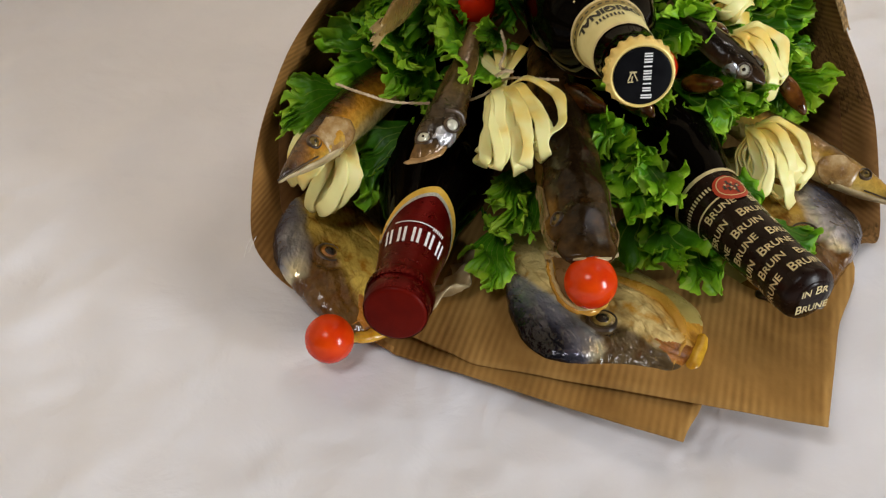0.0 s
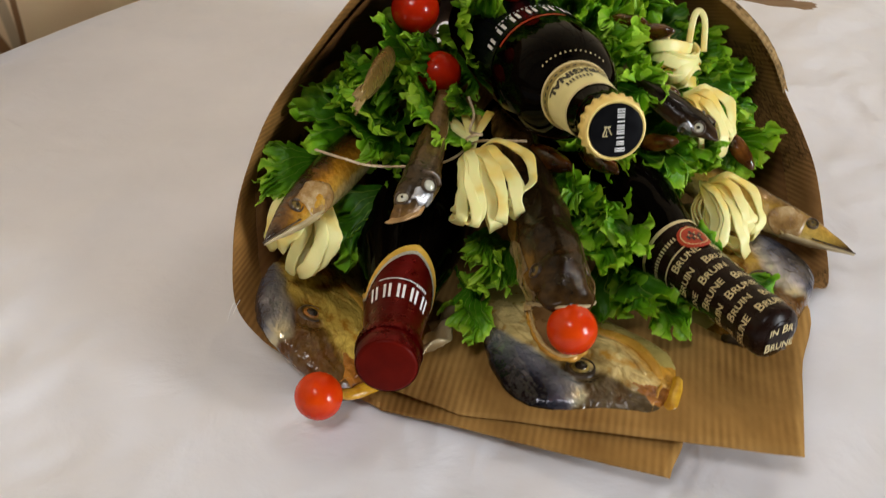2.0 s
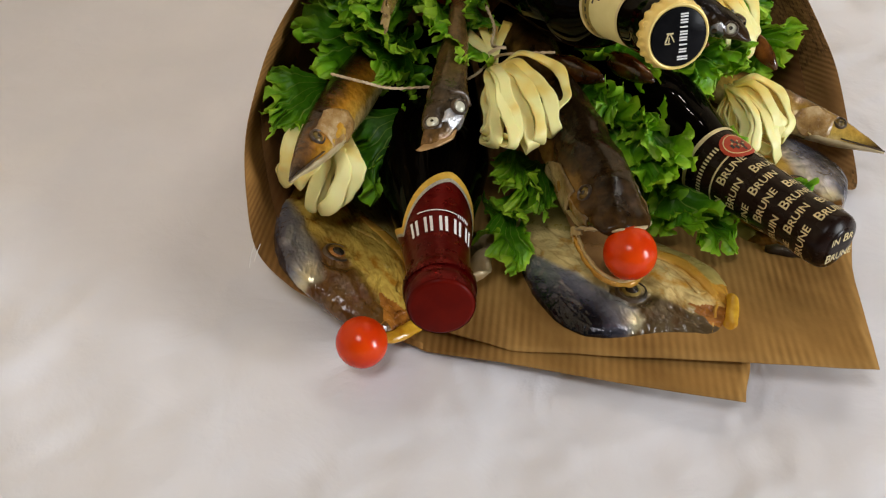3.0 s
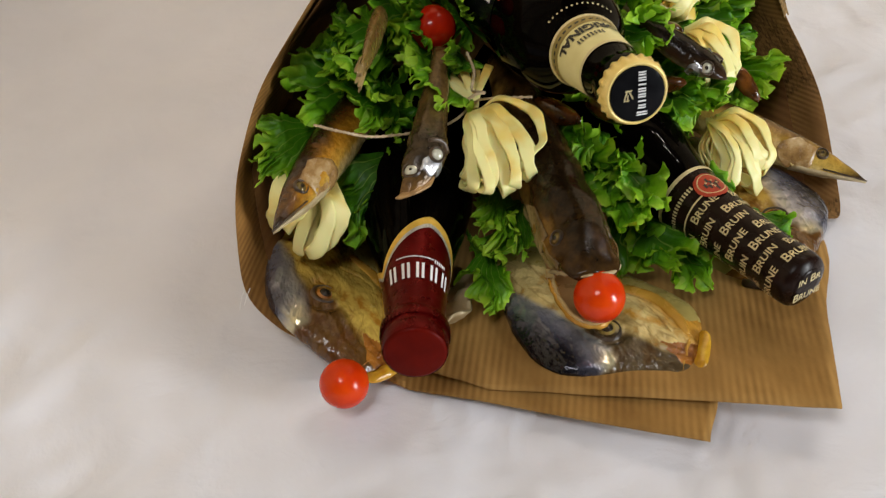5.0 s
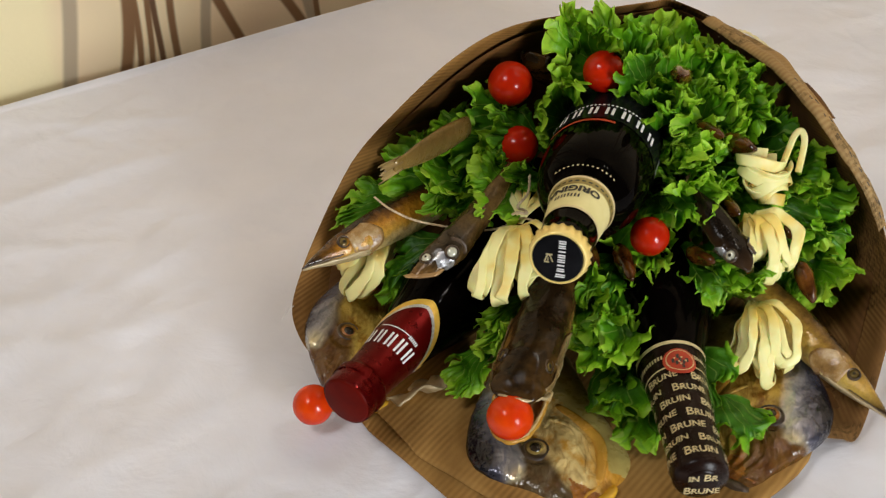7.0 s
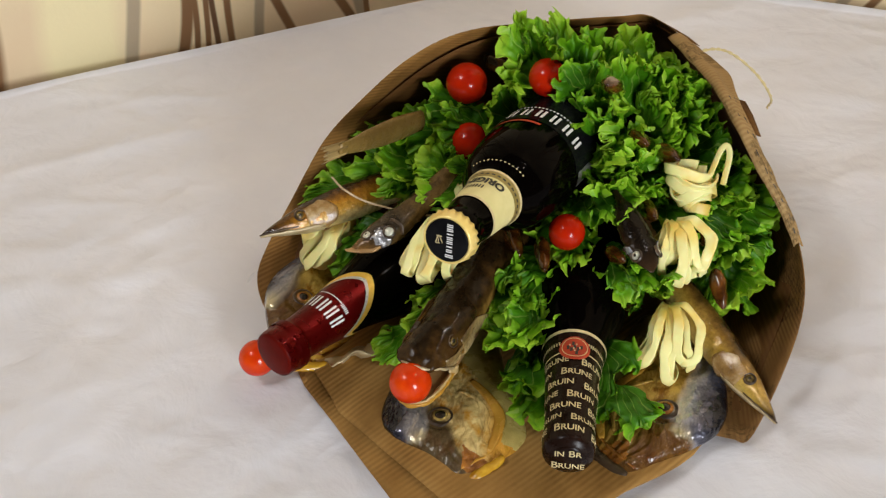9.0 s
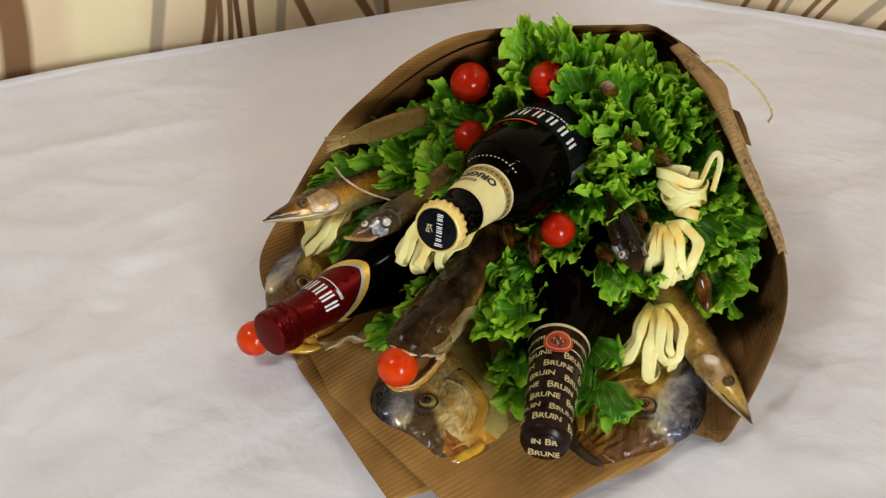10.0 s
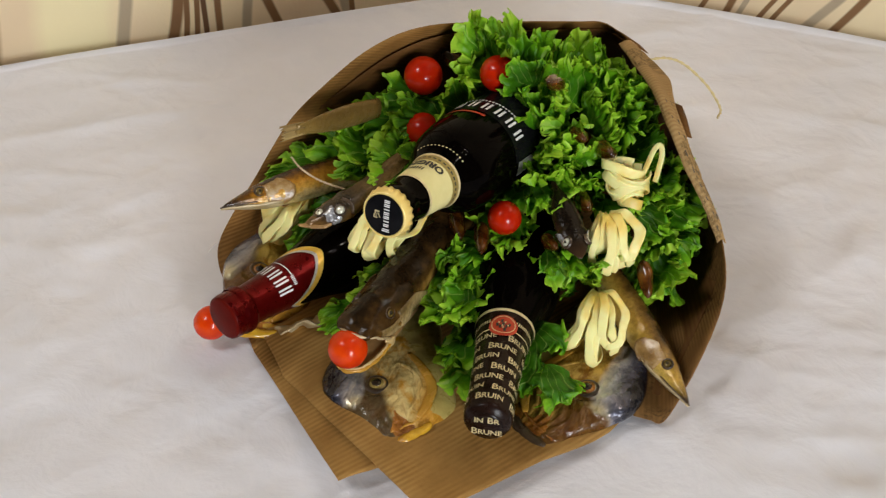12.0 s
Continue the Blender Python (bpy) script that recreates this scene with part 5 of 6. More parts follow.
        sweep(edge, [face(x, z, 0.0004) for x, _, z in spline([(x, 0, z) for x, z in pts], 30)], wide * k, 0.0018, 10, (0, up, 0), taper=lambda f: 0.35 + 0.65 * math.sin(math.pi * min(1, max(0, f))) ** 0.5)
        part(nm, edge, mat, ob)
    add_eye(ob, tuple(face(-0.032, 0.018, -0.0006)), eye_size * k, up, iris, 0.0, 0.6)
    # the mouth stands across the blunt snout: a thick yellow lower lip, a brown upper one
    for nm, pts, wide, thick, mat, lab in (("lower_lip", [(0.0105, 0.0040, 0.0020), (0.0085, -0.0030, 0.0042), (0.0035, -0.0105, 0.0062), (-0.0030, -0.0175, 0.0070), (-0.0060, -0.0190, 0.0060)], 0.0064, 0.0042, FISH_DARK if k == 1.08 else FISH_YELLOW, "thick lower lip"),
                                           ("upper_lip", [(0.0070, 0.0075, 0.0048), (0.0025, 0.0010, 0.0070), (-0.0035, -0.0070, 0.0084), (-0.0090, -0.0130, 0.0088)], 0.0020, 0.0020, FISH_MOUTH if tone else FISH_GOLD, "wrinkled upper lip")):
        lip = bmesh.new()
        sweep(lip, spline([(a * k, up * c * k * (0.85 if nm == "lower_lip" else 0.74), b * k) for a, b, c in pts], 24), wide * k, thick * k, 12, (0, up, 0), taper=lambda f: 0.45 + 0.55 * math.sin(math.pi * min(1, max(0, 0.1 + 0.85 * f))) ** 0.6, power=0.9)
        for v in lip.verts:
            v.co = fuzz(v.co, 260, 0.0008)
        part(nm, lip, mat, ob, lab)
    return ob


bream((0.0736, 0.3670, 0.0166), (0.42, -0.90), 1, "smoked bream with silver nape and amber gill edge on the paper", BREAM_FRONT, 1.0)
bream((-0.056, 0.409, 0.023), (0.02, -1.0), 1, "smoked bream with greyish nape against the paper", BREAM_LEFT, 1.12, 1, 0.42, 0.62, FISH_MOUTH, 0.0046)
bream((0.184, 0.432, 0.018), (0.25, -0.97), -1, "smoked bream with blue-silver nape beside the paper's edge", BREAM_RIGHT, 1.08, 1, 0.15, 0.84, FISH_MOUTH, 0.0052)

# the larger smoked fish with a tomato between its jaws
m = fish_axes((0.0630, 0.362, 0.0520), (0.0428, -0.988, -0.148), (0.05, -0.10, 1.0))
big = thing("smoked_fish", m, "dark smoked fish biting a tomato, pale gill cover and lips", "fish")
BIG = [(-0.16, 0.012, -0.015, 0.011), (-0.10, 0.0145, -0.019, 0.0138), (-0.06, 0.0155, -0.020, 0.0150), (-0.035, 0.0160, -0.018, 0.0160), (-0.018, 0.0150, -0.010, 0.0156), (-0.006, 0.0138, 0.000, 0.0136), (0.001, 0.0122, 0.004, 0.0105), (0.003, 0.0105, 0.007, 0.006)]


def big_dents(c):
    """Shrunken skin: long wrinkles and dents, a ridge over the eye, a hollow behind it."""
    r = 0.0013 * noise.noise((c.x * 30, c.y * 150, c.z * 150)) + 0.0024 * noise.noise((c.x * 60, c.y * 60, c.z * 60 + 5)) + 0.0005 * noise.noise(c * 240)
    r += 0.0014 * math.exp(-((c.x + 0.022) / 0.008) ** 2 - ((c.z - 0.0155) / 0.003) ** 2)
    r -= 0.0016 * math.exp(-((c.x + 0.012) / 0.005) ** 2 - ((c.z - 0.008) / 0.004) ** 2)
    return c + Vector((0, c.y, c.z)).normalized() * r


def big_side(x, a, lift):
    return big_dents(loft_side(BIG, x, a, lift))


bm = fish_loft(BIG, 44, 0.9, 9)
for v in bm.verts:
    v.co = big_dents(v.co)
part("body", bm, BIG_SKIN, big)
for sd in (1, -1):
    # the gill cover: a thin curved plate that stands off at its hind edge
    bm = bmesh.new()
    rows = []
    for i in range(15):
        a = -66 + 92 * i / 14
        reach = 0.012 + 0.021 * math.cos(radians((a + 22) * 1.6)) ** 0.8
        rows.append([big_side(-0.026 - reach * j / 14, a, 0.0005 + 0.0012 * (j / 14) ** 2 * (1 - abs(i - 7) / 9)) for j in range(15)])
    rows = [[Vector((p.x, sd * p.y, p.z)) for p in r] for r in rows]
    grid(bm, rows)
    bmesh.ops.recalc_face_normals(bm, faces=bm.faces)
    part("gill_cover", bm, GILL_PALE, big, "pale wrinkled gill cover").modifiers.new("thickness", "SOLIDIFY").thickness = 0.0007
    bm = bmesh.new()
    rows = [[big_side(-0.009 - (0.017 + 0.003 * math.sin(i * 0.9)) * j / 9, -38 + 48 * i / 9, 0.0004 + 0.0006 * math.sin(math.pi * j / 9)) for j in range(10)] for i in range(10)]
    grid(bm, [[Vector((p.x, sd * p.y, p.z)) for p in r] for r in rows])
    bmesh.ops.recalc_face_normals(bm, faces=bm.faces)
    part("cheek", bm, GILL_PALE, big, "pale brown cheek skin").modifiers.new("thickness", "SOLIDIFY").thickness = 0.0006
    add_eye(big, (-0.0215, sd * 0.0122, 0.0100), 0.0030, sd, FISH_EYE, 0.35, 0.5)
    corner = bmesh.new()
    sweep(corner, spline([(-0.012, sd * 0.0138, -0.004), (-0.0165, sd * 0.0144, -0.008), (-0.0185, sd * 0.0138, -0.0125), (-0.0140, sd * 0.0128, -0.0150)], 14), 0.0046, 0.0028, 9, (0, sd, 0), taper=lambda f: 0.5 + 0.5 * math.sin(math.pi * f))
    for v in corner.verts:
        v.co = fuzz(v.co, 300, 0.0012)
    part("jaw_corner", corner, FISH_FLESH, big, "cream fold at the corner of the mouth")
jaw = fish_loft([(-0.05, -0.010, -0.020, 0.0125), (-0.025, -0.0125, -0.0195, 0.0120), (-0.005, -0.0140, -0.0185, 0.0108), (0.006, -0.0140, -0.0170, 0.0088), (0.0125, -0.0125, -0.0140, 0.005)], 24)
part("lower_jaw", jaw, FISH_SKIN, big, "golden lower jaw under the tomato")
for nm, wide, thick, dz, mat, lab in (("jaw_rim", 0.0036, 0.0030, 0.0, FISH_GOLD, "amber rim of the lower jaw"), ("teeth_row", 0.0016, 0.0018, 0.0017, FISH_FLESH, "row of tiny pale teeth")):
    lip = bmesh.new()
    sweep(lip, spline([(-0.019, 0.0130, -0.0125 + dz), (-0.005, 0.0122, -0.0138 + dz), (0.008, 0.0086, -0.0130 + dz), (0.0135, 0.0, -0.0120 + dz), (0.008, -0.0086, -0.0130 + dz), (-0.005, -0.0122, -0.0138 + dz), (-0.019, -0.0130, -0.0125 + dz)], 60), wide, thick, 9)
    for v in lip.verts:
        v.co = fuzz(v.co, 500 if dz else 260, 0.0007)
    part(nm, lip, mat, big, lab)
lip = bmesh.new()
sweep(lip, spline([(-0.0185, 0.0142, -0.0090), (-0.012, 0.0145, -0.002), (-0.004, 0.0128, 0.0055), (0.0022, 0.006, 0.0098), (0.0032, 0.0, 0.0108), (0.0022, -0.006, 0.0098), (-0.004, -0.0128, 0.0055), (-0.012, -0.0145, -0.002), (-0.0185, -0.0142, -0.0090)], 48), 0.0020, 0.0016, 8)
for v in lip.verts:
    v.co = fuzz(v.co, 300, 0.0008)
part("upper_lip", lip, FISH_BELLY, big, "thin cream lip")

# a dry tail with a spread fin, and a pale fin under the red-foil bottle
tailfish = thing("fish_tail", fish_axes((-0.029, 0.424, 0.134), (-0.22, -0.97, 0.16), (0.09, 0.17, 0.98)), "dry brown fish tail with a frayed fin", "fish")
part("stalk", fish_loft([(-0.074, 0.0070, -0.0070, 0.004), (-0.052, 0.0086, -0.0082, 0.0036), (-0.034, 0.0078, -0.0076, 0.0027), (-0.018, 0.0054, -0.0052, 0.0017), (-0.006, 0.0038, -0.0038, 0.0008)], 22), TAIL_SKIN, tailfish)
bm = bmesh.new()
grid(bm, [[Vector((-0.012 + 0.014 * k / 8 + 0.0022 * (k / 8) ** 3 * math.sin(i * 1.9) + 0.004 * (k / 8) * abs(i - 15) / 15, 0.0003 * math.sin(i * 2.2) + 0.0012 * math.sin(i * 0.4), (i - 15) / 15 * (0.0042 + 0.0010 * k / 8))) for i in range(31)] for k in range(9)])
ob = part("fin", bm, FIN, tailfish, "frayed translucent fin")
ob.modifiers.new("thickness", "SOLIDIFY").thickness = 0.0005
pale = thing("fish_fin", fish_axes((-0.012, 0.376, 0.014), (-0.55, -0.83, 0.0), (0.62, -0.42, 0.66)), "pale crinkled fish skin under the bottle", "fish")
bm = bmesh.new()
grid(bm, [[fuzz((-0.066 + 0.066 * i / 24, 0.0022 * math.sin(i * 0.65 + k * 0.4), -0.012 + 0.031 * k / 13 * (1 - 0.4 * (i / 24) ** 2)), 130, 0.0040) for i in range(25)] for k in range(14)])
ob = part("skin", bm, FISH_BELLY, pale)
ob.modifiers.new("thickness", "SOLIDIFY").thickness = 0.0012


# ---- cheese strings ----
def cheese_bundle(root, reach, spread, n, label, seed, drop=0.012, wide=0.0062, loopy=1.0, tuft=0, open_loop=True):
    """A tied bunch of flat cheese strings looping out from root towards reach."""
    rnd = random.Random(seed)
    root, reach = Vector(root), Vector(reach)
    ob = thing("cheese_bundle", Matrix.Translation(root), label, "cheese", "bundles of string cheese")
    axis = reach - root
    side = axis.cross(Vector((0, 0, 1))).normalized()
    up = side.cross(axis).normalized()
    for k in range(n):
        f = (k + 0.5) / n * 2 - 1 + rnd.uniform(-0.18, 0.18)
        ln = rnd.uniform(0.74, 1.08) * (1 - 0.12 * f * f)
        lift = rnd.uniform(-0.001, 0.006) - 0.004 * abs(f)
        # most strings fold under at their end; one at the side stands open as a loop
        turn = rnd.uniform(-0.0028, 0.0028) * loopy ** 2
        a = axis * 0.40 * ln + side * f * spread * 0.62 + up * (0.008 + lift)
        b = axis * 0.80 * ln + side * (f * spread - turn * 0.3) + up * (0.006 + lift)
        c = axis * 1.02 * ln + side * (f * spread + turn * 0.4) + up * (lift - 0.001)
        d = axis * 0.90 * ln + side * (f * spread + turn) + up * (lift - 0.008)
        e = axis * 0.42 * ln + side * (f * spread * 0.55 + turn * 0.5) - up * (0.006 + rnd.uniform(0, drop))
        path = spline([side * f * 0.003, a, b, c, d, e, side * f * 0.002 - up * 0.004], 40)
        if k == 0 and open_loop:
            w = spread / 0.020
            path = spline([Vector((0, 0, 0)), axis * 0.12 - side * 0.010 * w + up * 0.008, axis * 0.36 - side * 0.0225 * w + up * 0.009, axis * 0.68 - side * 0.0215 * w + up * 0.006, axis * 0.84 - side * 0.011 * w + up * 0.004, axis * 0.66 - side * 0.003 * w - up * 0.001], 40)
        bm = bmesh.new()
        sweep(bm, path, wide * rnd.uniform(0.75, 1.1), 0.0013, 12, tuple(up), twist=rnd.uniform(-0.35, 0.35), power=0.5)
        for v in bm.verts:
            v.co = fuzz(fuzz(v.co, 180, 0.0009), 60, 0.0035)
        part("strand", bm, CHEESE, ob)
    for k in range(tuft):
        # cut ends stand up behind the tie
        f = (k + 0.5) / tuft * 2 - 1
        bm = bmesh.new()
        sweep(bm, spline([Vector((0, 0, 0)), -axis * 0.15 + side * f * 0.004 + up * 0.003, -axis * 0.46 + side * f * 0.018 + up * (0.006 + rnd.uniform(-0.003, 0.003))], 12), wide * 0.8, 0.0013, 10, tuple(up), taper=lambda g: 0.55 + 0.45 * g, power=0.5)
        part("strand", bm, CHEESE, ob)
    return ob


def cheese_nest(at, axis, radius, n, label, seed):
    """Flat strings wound one above the other into a slack coil."""
    rnd = random.Random(seed)
    ob = thing("cheese_bundle", axes(at, axis, (0.46, -0.66, 0.6)), label, "cheese", "bundles of string cheese")
    for k in range(n):
        f = k / (n - 1)
        r = radius * (1.08 - 0.42 * f * f) * rnd.uniform(0.86, 1.08)
        z0, ph, lean = 0.011 - 0.022 * f + rnd.uniform(-0.002, 0.002), rnd.uniform(2.6, 4.6), rnd.uniform(-0.35, 0.60)
        turn = rnd.uniform(5.0, 5.6)
        path = [Vector((r * math.cos(a), r * 0.75 * math.sin(a), z0 + lean * r * math.cos(a) - 0.22 * r * math.sin(a) + 0.0015 * math.sin(a * 2 + k))) for a in (ph + turn * i / 29 for i in range(30))]
        tilt = pose(0, 0, 0, rnd.uniform(-26, 26), rnd.uniform(-22, 22), 0)
        path = [tilt @ p for p in path]
        bm = bmesh.new()
        sweep(bm, path, 0.0015, 0.0070, 12, (0, 0, 1), power=0.5)
        part("strand", bm, CHEESE, ob)
    return ob


cheese_bundle((0.030, 0.468, 0.083), (0.036, 0.4165, 0.0745), 0.020, 12, "tied bunch of pale yellow cheese strings", 3, 0.012, 0.0062, 1.0, 5)
cheese_bundle((-0.050, 0.464, 0.062), (-0.063, 0.424, 0.043), 0.018, 6, "pale cheese strings under a smoked smelt", 5, 0.008, 0.0085, 1.9, 0, False)
cheese_bundle((0.164, 0.484, 0.052), (0.177, 0.449, 0.028), 0.0155, 9, "loose bunch of pale cheese strings beside lettuce", 8, 0.012, 0.0066, 1.6)
cheese_bundle((0.152, 0.513, 0.090), (0.168, 0.486, 0.069), 0.0150, 9, "thick bunch of cheese strings with amber edge", 11, 0.010, 0.0070, 1.3)
cheese_nest((0.154, 0.534, 0.099), (-0.45, 0.45, 0.78), 0.0122, 7, "coiled pale cheese strings among lettuce", 14)
loop = thing("cheese_string", Matrix.Translation((0.160, 0.545, 0.116)), "single cheese string standing in a loop", "cheese")
bm = bmesh.new()
sweep(bm, spline([(0.000, -0.008, -0.016), (0.002, -0.002, -0.004), (0.004, 0.002, 0.006), (0.007, 0.003, 0.009), (0.010, 0.000, 0.004), (0.010, -0.006, -0.012)], 24), 0.0038, 0.0016, 10)
part("strand", bm, CHEESE, loop)


# ---- smoked mussels ----
def mussel(at, turn, length, label="glossy brown smoked mussel tucked among leaves"):
    ob = thing("smoked_mussel", Matrix.Translation(at) @ pose(0, 0, 0, *turn), label, "mussel", "smoked mussels in the bouquet")
    bm = bmesh.new()
    bmesh.ops.create_uvsphere(bm, u_segments=28, v_segments=18, radius=1)
    for v in bm.verts:
        p = v.co
        k = 1 - 0.22 * p.z
        groove = 1 - 0.16 * math.exp(-(p.x / 0.25) ** 2) * (p.y > 0)
        q = Vector((p.x * k * 0.40, p.y * k * 0.34 * groove, p.z)) * length / 2
        v.co = fuzz(q, 300, 0.0006)
    part("flesh", bm, MUSSEL, ob)


for at, turn, ln in (((0.101, 0.527, 0.160), (60, 20, 0), 0.024), ((0.136, 0.536, 0.117), (60, 40, 20), 0.027), ((0.120, 0.529, 0.127), (70, 30, 30), 0.022), ((0.137, 0.508, 0.094), (50, 60, 0), 0.024),
                     ((0.166, 0.519, 0.079), (60, 70, 10), 0.022), ((0.187, 0.499, 0.060), (37, 141, 0), 0.020), ((0.131, 0.476, 0.080), (40, 60, 0), 0.020), ((0.094, 0.455, 0.082), (60, 90, 0), 0.024),
                     ((0.070, 0.464, 0.078), (70, 80, 20), 0.026)):
    mussel(at, turn, ln * 1.25)


# ---- twine ----
def cord(name, pts, radius, mat, label, category, n=90, plies=2, turns=26):
    path = spline(pts, n)
    ob = thing(name, Matrix.Translation(path[0]), label, category)
    for k in range(plies):
        ply = []
        for i, p in enumerate(path):
            d = (path[min(i + 1, n - 1)] - path[max(i - 1, 0)]).normalized()
            s = d.cross(Vector((0, 0, 1))).normalized()
            w = s.cross(d)
            a = 2 * math.pi * (turns * i / n + k / plies)
            ply.append(p - path[0] + (s * math.cos(a) + w * math.sin(a)) * radius * 0.55)
        bm = bmesh.new()
        sweep(bm, ply, radius * 1.25, radius * 1.25, 7, power=1.0)
        part("ply", bm, mat, ob)
    return ob


cord("twine", [(-0.051, 0.448, 0.096), (-0.038, 0.4425, 0.094), (-0.022, 0.4460, 0.087), (0.005, 0.4560, 0.081), (0.019, 0.4640, 0.080), (0.029, 0.4680, 0.086), (0.036, 0.4660, 0.089), (0.056, 0.4570, 0.093)], 0.00072, TWINE,
     "thin jute twine tied round the cheese strings", "twine")
knot = cord("twine", [(0.026, 0.466, 0.090), (0.030, 0.4635, 0.094), (0.034, 0.467, 0.092), (0.031, 0.472, 0.090), (0.028, 0.469, 0.094), (0.031, 0.478, 0.098), (0.029, 0.487, 0.104)], 0.0008, TWINE, "small knot of jute twine", "twine", 70, 2, 14)
cord("raffia_strand", [(0.100, 0.672, 0.112), (0.108, 0.700, 0.104), (0.118, 0.715, 0.094), (0.135, 0.722, 0.078), (0.144, 0.735, 0.055), (0.138, 0.752, 0.036)], 0.0010, STRAW, "pale raffia strand trailing behind the paper", "raffia", 60, 2, 8)
# two short white strips drawn in place of the cellophane's glints
glint_strip = thing("cellophane_glint", Matrix.Translation((-0.094, 0.405, 0.030)), "white strips painting the glint on a cellophane edge", "cellophane")
bm = bmesh.new()
sweep(bm, spline([(0.001, 0.004, 0.003), (-0.0005, 0.0015, 0.001), (-0.0015, -0.001, -0.0015), (-0.002, -0.003, -0.003)], 16), 0.0006, 0.0004, 8, (1, 0, 0))
part("glint_strip", bm, GLINT_WHITE, glint_strip)
bm = bmesh.new()
sweep(bm, spline([(0.0040, 0.003, 0.005), (0.002, 0.000, 0.0025), (0.0005, -0.003, 0.000)], 12), 0.0004, 0.0003, 8, (1, 0, 0))
part("glint_strip", bm, GLINT_WHITE, glint_strip)


# ---- lettuce ----
def lettuce_leaf(tip, toward, roll, long, wide, ruffle, seed):
    """A fan-shaped leaf, blistered all over, whose margin is thrown into rounded curls upon curls."""
    rnd = random.Random(seed)
    nr, nf = 20, 200
    p = [rnd.uniform(0, 6.28) for _ in range(6)]
    off = Vector((seed * 3.7, seed * 1.3, 0))
    frills = rnd.uniform(12.0, 17.0)
    curl = rnd.uniform(-0.5, 0.6)
    spread = rnd.uniform(1.15, 1.45)
    rows = []
    for i in range(nr + 1):
        q = 0.06 + 0.94 * i / nr
        mid, rim_ = max(0.0, (q - 0.35) / 0.65), max(0.0, (q - 0.70) / 0.30)
        row = []
        for j in range(nf + 1):
            f = 2 * j / nf - 1
            w = math.pi * frills * f + p[1] + 2.6 * noise.noise((f * 3.5, seed, 4.4))
            r = long * q * (0.82 + 0.18 * math.cos(f * 1.9)) * (1 + 0.22 * mid * noise.noise((f * 3.4, seed, 0.5)))
            ang = f * spread - 0.26 * spread / frills * rim_ * math.sin(2 * w)
            v = Vector((r * math.sin(ang) * wide / (0.80 * long), r * math.cos(ang * 0.92), curl * long * (q - 0.4) ** 2))
            v.z += ruffle * 0.48 * (0.9 + 0.8 * noise.noise((f * 5.0, 7.3, seed))) * rim_ * math.sin(w)
            # folds of a thumb's width, curls within them and small teeth along the edge
            v += noise.noise_vector(v * 58 + off) * ruffle * 2.1 * (0.15 + 0.85 * mid)
            v += noise.noise_vector(v * 150 + off) * ruffle * 1.25 * (0.20 + 0.80 * rim_)
            v += noise.noise_vector(v * 420 + off) * ruffle * 0.26 * (0.25 + 0.75 * rim_)
            row.append(v)
        rows.append(row)
    bm = bmesh.new()
    grid(bm, rows, False, lambda i, j: (j / nf, i / nr))
    rib = bmesh.new()
    sweep(rib, [rows[i][nf // 2] - Vector((0, 0, 0.0008)) for i in range(0, nr - 5)], 0.0042, 0.0022, 6, taper=lambda f: 1 - 0.85 * f)
    # the blade turns part of its face outwards
    y = Vector(toward).normalized()
    face = Vector((rnd.uniform(-0.25, 0.45), -0.62, 0.77)).normalized()
    y = (y - face * y.dot(face) * rnd.uniform(0.25, 0.60)).normalized()
    up = (face - y * face.dot(y)).normalized()
    m = Matrix((y.cross(up), y, up)).transposed().to_4x4() @ pose(0, 0, 0, 0, roll, 0)
    m.translation = Vector(tip) - y * long * 0.93
    ob = thing("lettuce_leaf", m, "fresh green curly lettuce leaf with frilled edge", "lettuce", "curly lettuce leaves in the bouquet")
    part("blade", bm, LETTUCE, ob)
    part("midrib", rib, LETTUCE, ob)


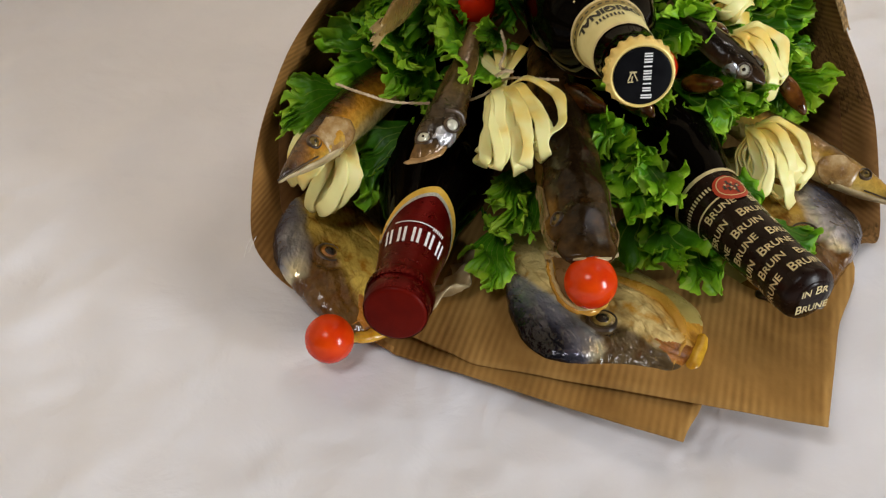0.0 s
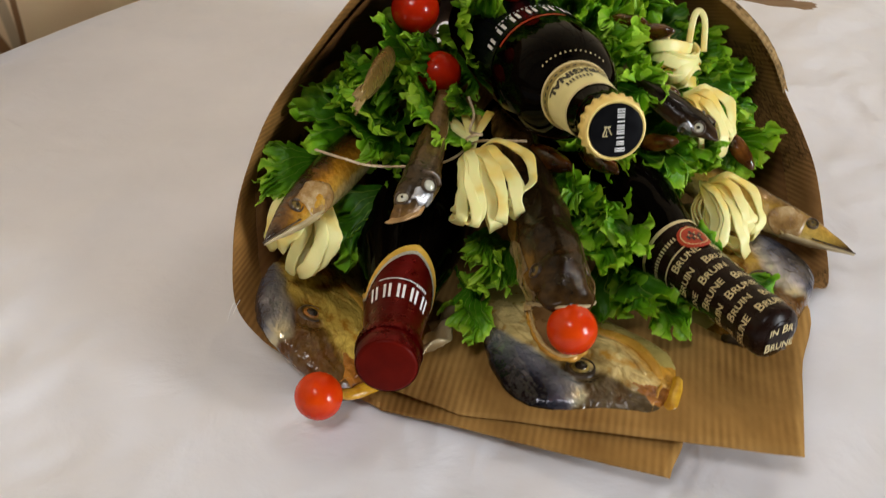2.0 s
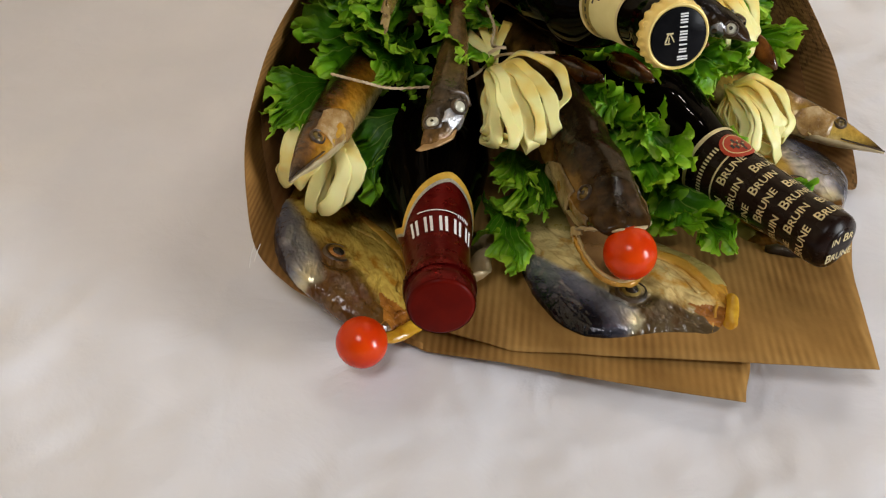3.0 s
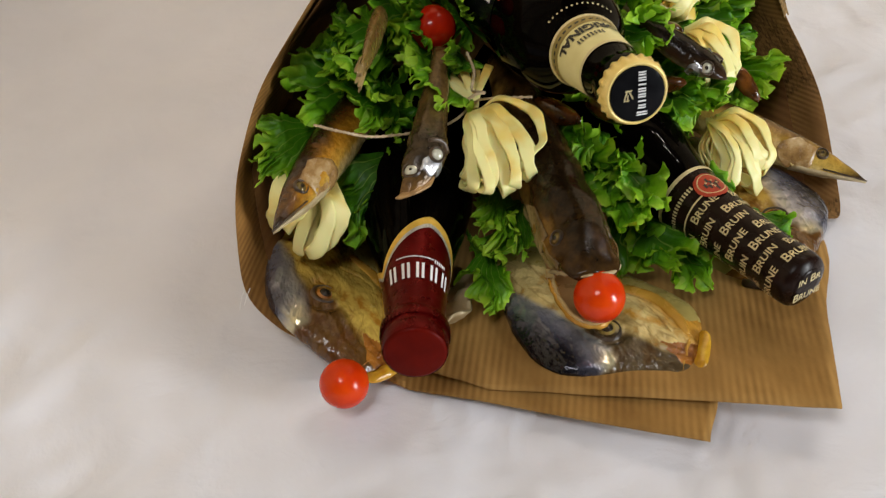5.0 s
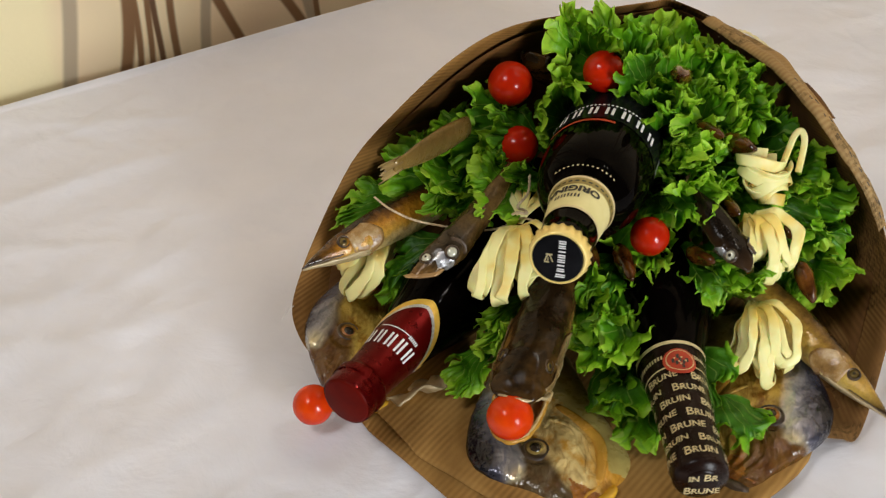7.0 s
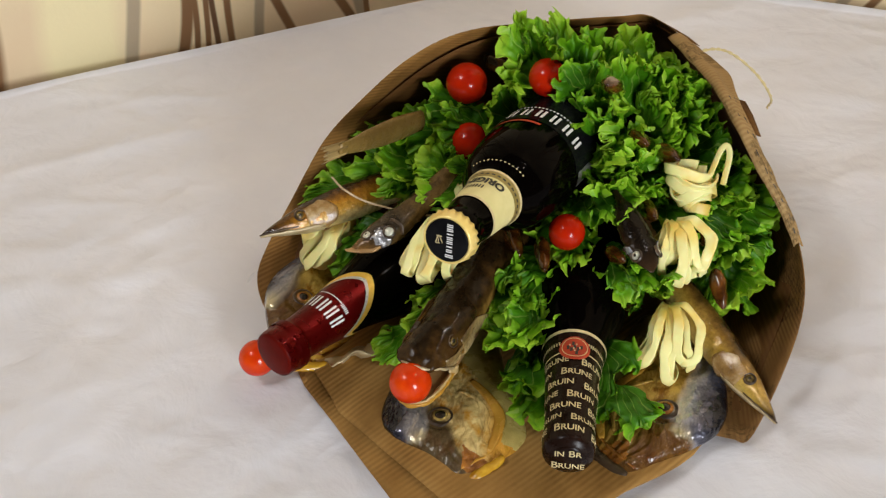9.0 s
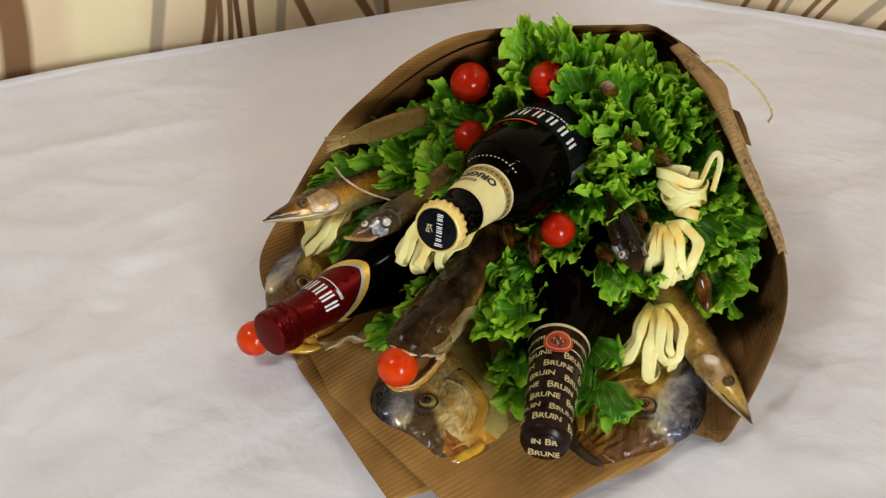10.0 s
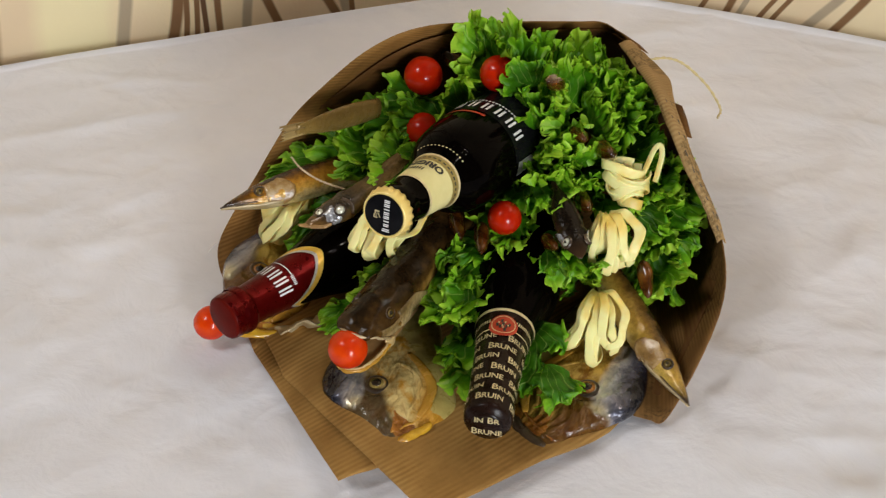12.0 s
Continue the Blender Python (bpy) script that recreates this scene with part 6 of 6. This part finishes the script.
HEART = Vector((0.070, 0.640, 0.020))
LEAVES = [
    # x, y, z of the tip, roll, length, half width
    (0.030, 0.548, 0.176, 0, 0.070, 0.022), (0.048, 0.545, 0.172, 30, 0.060, 0.020), (0.066, 0.545, 0.164, -20, 0.060, 0.020),
    (0.034, 0.520, 0.145, 40, 0.055, 0.020), (0.024, 0.512, 0.134, -30, 0.050, 0.018),
    (0.088, 0.560, 0.156, 15, 0.055, 0.022), (0.104, 0.573, 0.156, -25, 0.055, 0.022), (0.120, 0.572, 0.148, 20, 0.055, 0.022), (0.134, 0.564, 0.139, -10, 0.055, 0.022),
    (0.124, 0.550, 0.134, 35, 0.055, 0.022), (0.141, 0.556, 0.127, 0, 0.050, 0.020), (0.079, 0.535, 0.142, -15, 0.060, 0.020), (0.095, 0.532, 0.136, 25, 0.065, 0.024),
    (0.107, 0.524, 0.128, -30, 0.065, 0.024), (0.118, 0.518, 0.117, 10, 0.065, 0.024), (0.121, 0.506, 0.108, 40, 0.060, 0.022), (0.112, 0.496, 0.106, -20, 0.060, 0.022),
    (0.097, 0.484, 0.100, 15, 0.050, 0.018), (0.134, 0.514, 0.106, -40, 0.055, 0.020), (0.168, 0.558, 0.110, 0, 0.050, 0.020), (0.178, 0.552, 0.100, 30, 0.050, 0.020),
    (0.182, 0.540, 0.092, -25, 0.050, 0.022), (0.190, 0.532, 0.082, 10, 0.050, 0.022), (0.188, 0.520, 0.074, -10, 0.050, 0.020), (0.158, 0.472, 0.070, 0, 0.055, 0.022),
    (0.174, 0.484, 0.068, 25, 0.055, 0.022), (0.145, 0.468, 0.072, -30, 0.050, 0.018), (0.156, 0.414, 0.030, -20, 0.055, 0.018),
    (0.096, 0.434, 0.068, 20, 0.060, 0.018), (0.090, 0.424, 0.062, -30, 0.060, 0.018), (0.100, 0.416, 0.054, 10, 0.060, 0.020), (0.094, 0.404, 0.048, 35, 0.060, 0.018),
    (0.100, 0.455, 0.078, -15, 0.055, 0.018), (0.042, 0.410, 0.042, 20, 0.036, 0.010), (-0.078, 0.458, 0.074, 0, 0.050, 0.016),
    (-0.030, 0.476, 0.098, 20, 0.050, 0.020), (-0.004, 0.480, 0.104, 0, 0.055, 0.022), (-0.014, 0.508, 0.126, -20, 0.050, 0.020), (-0.030, 0.500, 0.118, 25, 0.050, 0.020),
    (0.004, 0.498, 0.122, 10, 0.050, 0.018), (-0.052, 0.480, 0.094, -10, 0.055, 0.022), (-0.042, 0.490, 0.104, 30, 0.055, 0.020), (-0.030, 0.468, 0.090, -35, 0.050, 0.018),
    (0.020, 0.480, 0.104, -20, 0.036, 0.010), (-0.038, 0.432, 0.058, 10, 0.055, 0.018), (0.031, 0.414, 0.048, 0, 0.050, 0.014), (0.034, 0.404, 0.036, 30, 0.038, 0.010),
    (0.021, 0.389, 0.026, -15, 0.044, 0.013), (0.084, 0.438, 0.074, 20, 0.055, 0.016), (0.100, 0.412, 0.054, -20, 0.060, 0.022), (0.113, 0.392, 0.034, 15, 0.065, 0.024), (0.126, 0.384, 0.024, -10, 0.065, 0.022),
    (0.075, 0.612, 0.138, 10, 0.055, 0.024), (0.100, 0.598, 0.140, -20, 0.055, 0.024), (0.125, 0.586, 0.135, 25, 0.055, 0.024), (0.146, 0.572, 0.128, -15, 0.050, 0.024), (0.165, 0.555, 0.116, 20, 0.050, 0.024),
    (0.182, 0.545, 0.102, -20, 0.050, 0.022), (0.193, 0.535, 0.086, 15, 0.050, 0.022), (0.200, 0.524, 0.070, -15, 0.050, 0.022), (0.202, 0.508, 0.054, 20, 0.050, 0.020), (0.06, 0.585, 0.152, 0, 0.05, 0.024),
    (0.161, 0.511, 0.086, 0, 0.050, 0.018), (0.176, 0.516, 0.082, 25, 0.050, 0.020), (0.142, 0.464, 0.070, -20, 0.050, 0.018),
    (0.100, 0.640, 0.122, 10, 0.055, 0.026), (0.128, 0.612, 0.122, -20, 0.055, 0.026), (0.080, 0.645, 0.120, 25, 0.055, 0.026), (0.150, 0.585, 0.118, -10, 0.055, 0.024), (0.112, 0.622, 0.128, 30, 0.050, 0.024),
    (0.100, 0.515, 0.144, -30, 0.055, 0.020), (0.113, 0.500, 0.128, 20, 0.055, 0.020), (0.112, 0.487, 0.113, 45, 0.055, 0.020), (0.114, 0.475, 0.108, -15, 0.055, 0.020), (0.125, 0.488, 0.106, 30, 0.055, 0.020), (0.121, 0.505, 0.122, 0, 0.055, 0.020), (0.114, 0.525, 0.139, 10, 0.055, 0.020),
    (0.004, 0.462, 0.100, 0, 0.045, 0.020), (0.079, 0.524, 0.167, -20, 0.036, 0.014), (0.171, 0.401, 0.029, -10, 0.036, 0.018),
]
for k, (x, y, z, roll, long, wide) in enumerate(LEAVES):
    tip = Vector((x, y, z))
    way = (tip - HEART).normalized() + Vector((0, 0, 0.12))
    lettuce_leaf(tip, way, roll * 0.8, long * 0.9, wide * 1.15, 0.0046, k)
    # a smaller leaf behind every second one fills the gaps
    if k % 2:
        continue
    rnd = random.Random(500 + k)
    back = tip - way * 0.016 + Vector((rnd.uniform(-0.012, 0.012), rnd.uniform(-0.004, 0.008), -0.008))
    lettuce_leaf(back, way + Vector((rnd.uniform(-0.3, 0.3), 0, rnd.uniform(-0.1, 0.3))), roll + rnd.uniform(40, 120), long * 0.8, wide * 1.1, 0.0042, 900 + k)

# ---- the window in the right wall ----
window = tagged(thing("window_1", pose(2.26, -1.10, 0.05), "white painted window with two panes", "window"), kind="structure")
for nm, size, at in (("frame_bottom", (0.07, 1.20, 0.06), (0, 0, 0.03)), ("frame_top", (0.07, 1.20, 0.06), (0, 0, 1.07)), ("frame_side", (0.07, 0.06, 0.98), (0, -0.57, 0.55)), ("frame_side", (0.07, 0.06, 0.98), (0, 0.57, 0.55)), ("mullion", (0.07, 0.05, 0.98), (0, 0, 0.55))):
    bm = bmesh.new()
    bmesh.ops.create_cube(bm, size=1)
    for v in bm.verts:
        v.co = Vector((v.co.x * size[0] + at[0], v.co.y * size[1] + at[1], v.co.z * size[2] + at[2]))
    part(nm, bm, FRAME_WHITE, window, smooth=False)
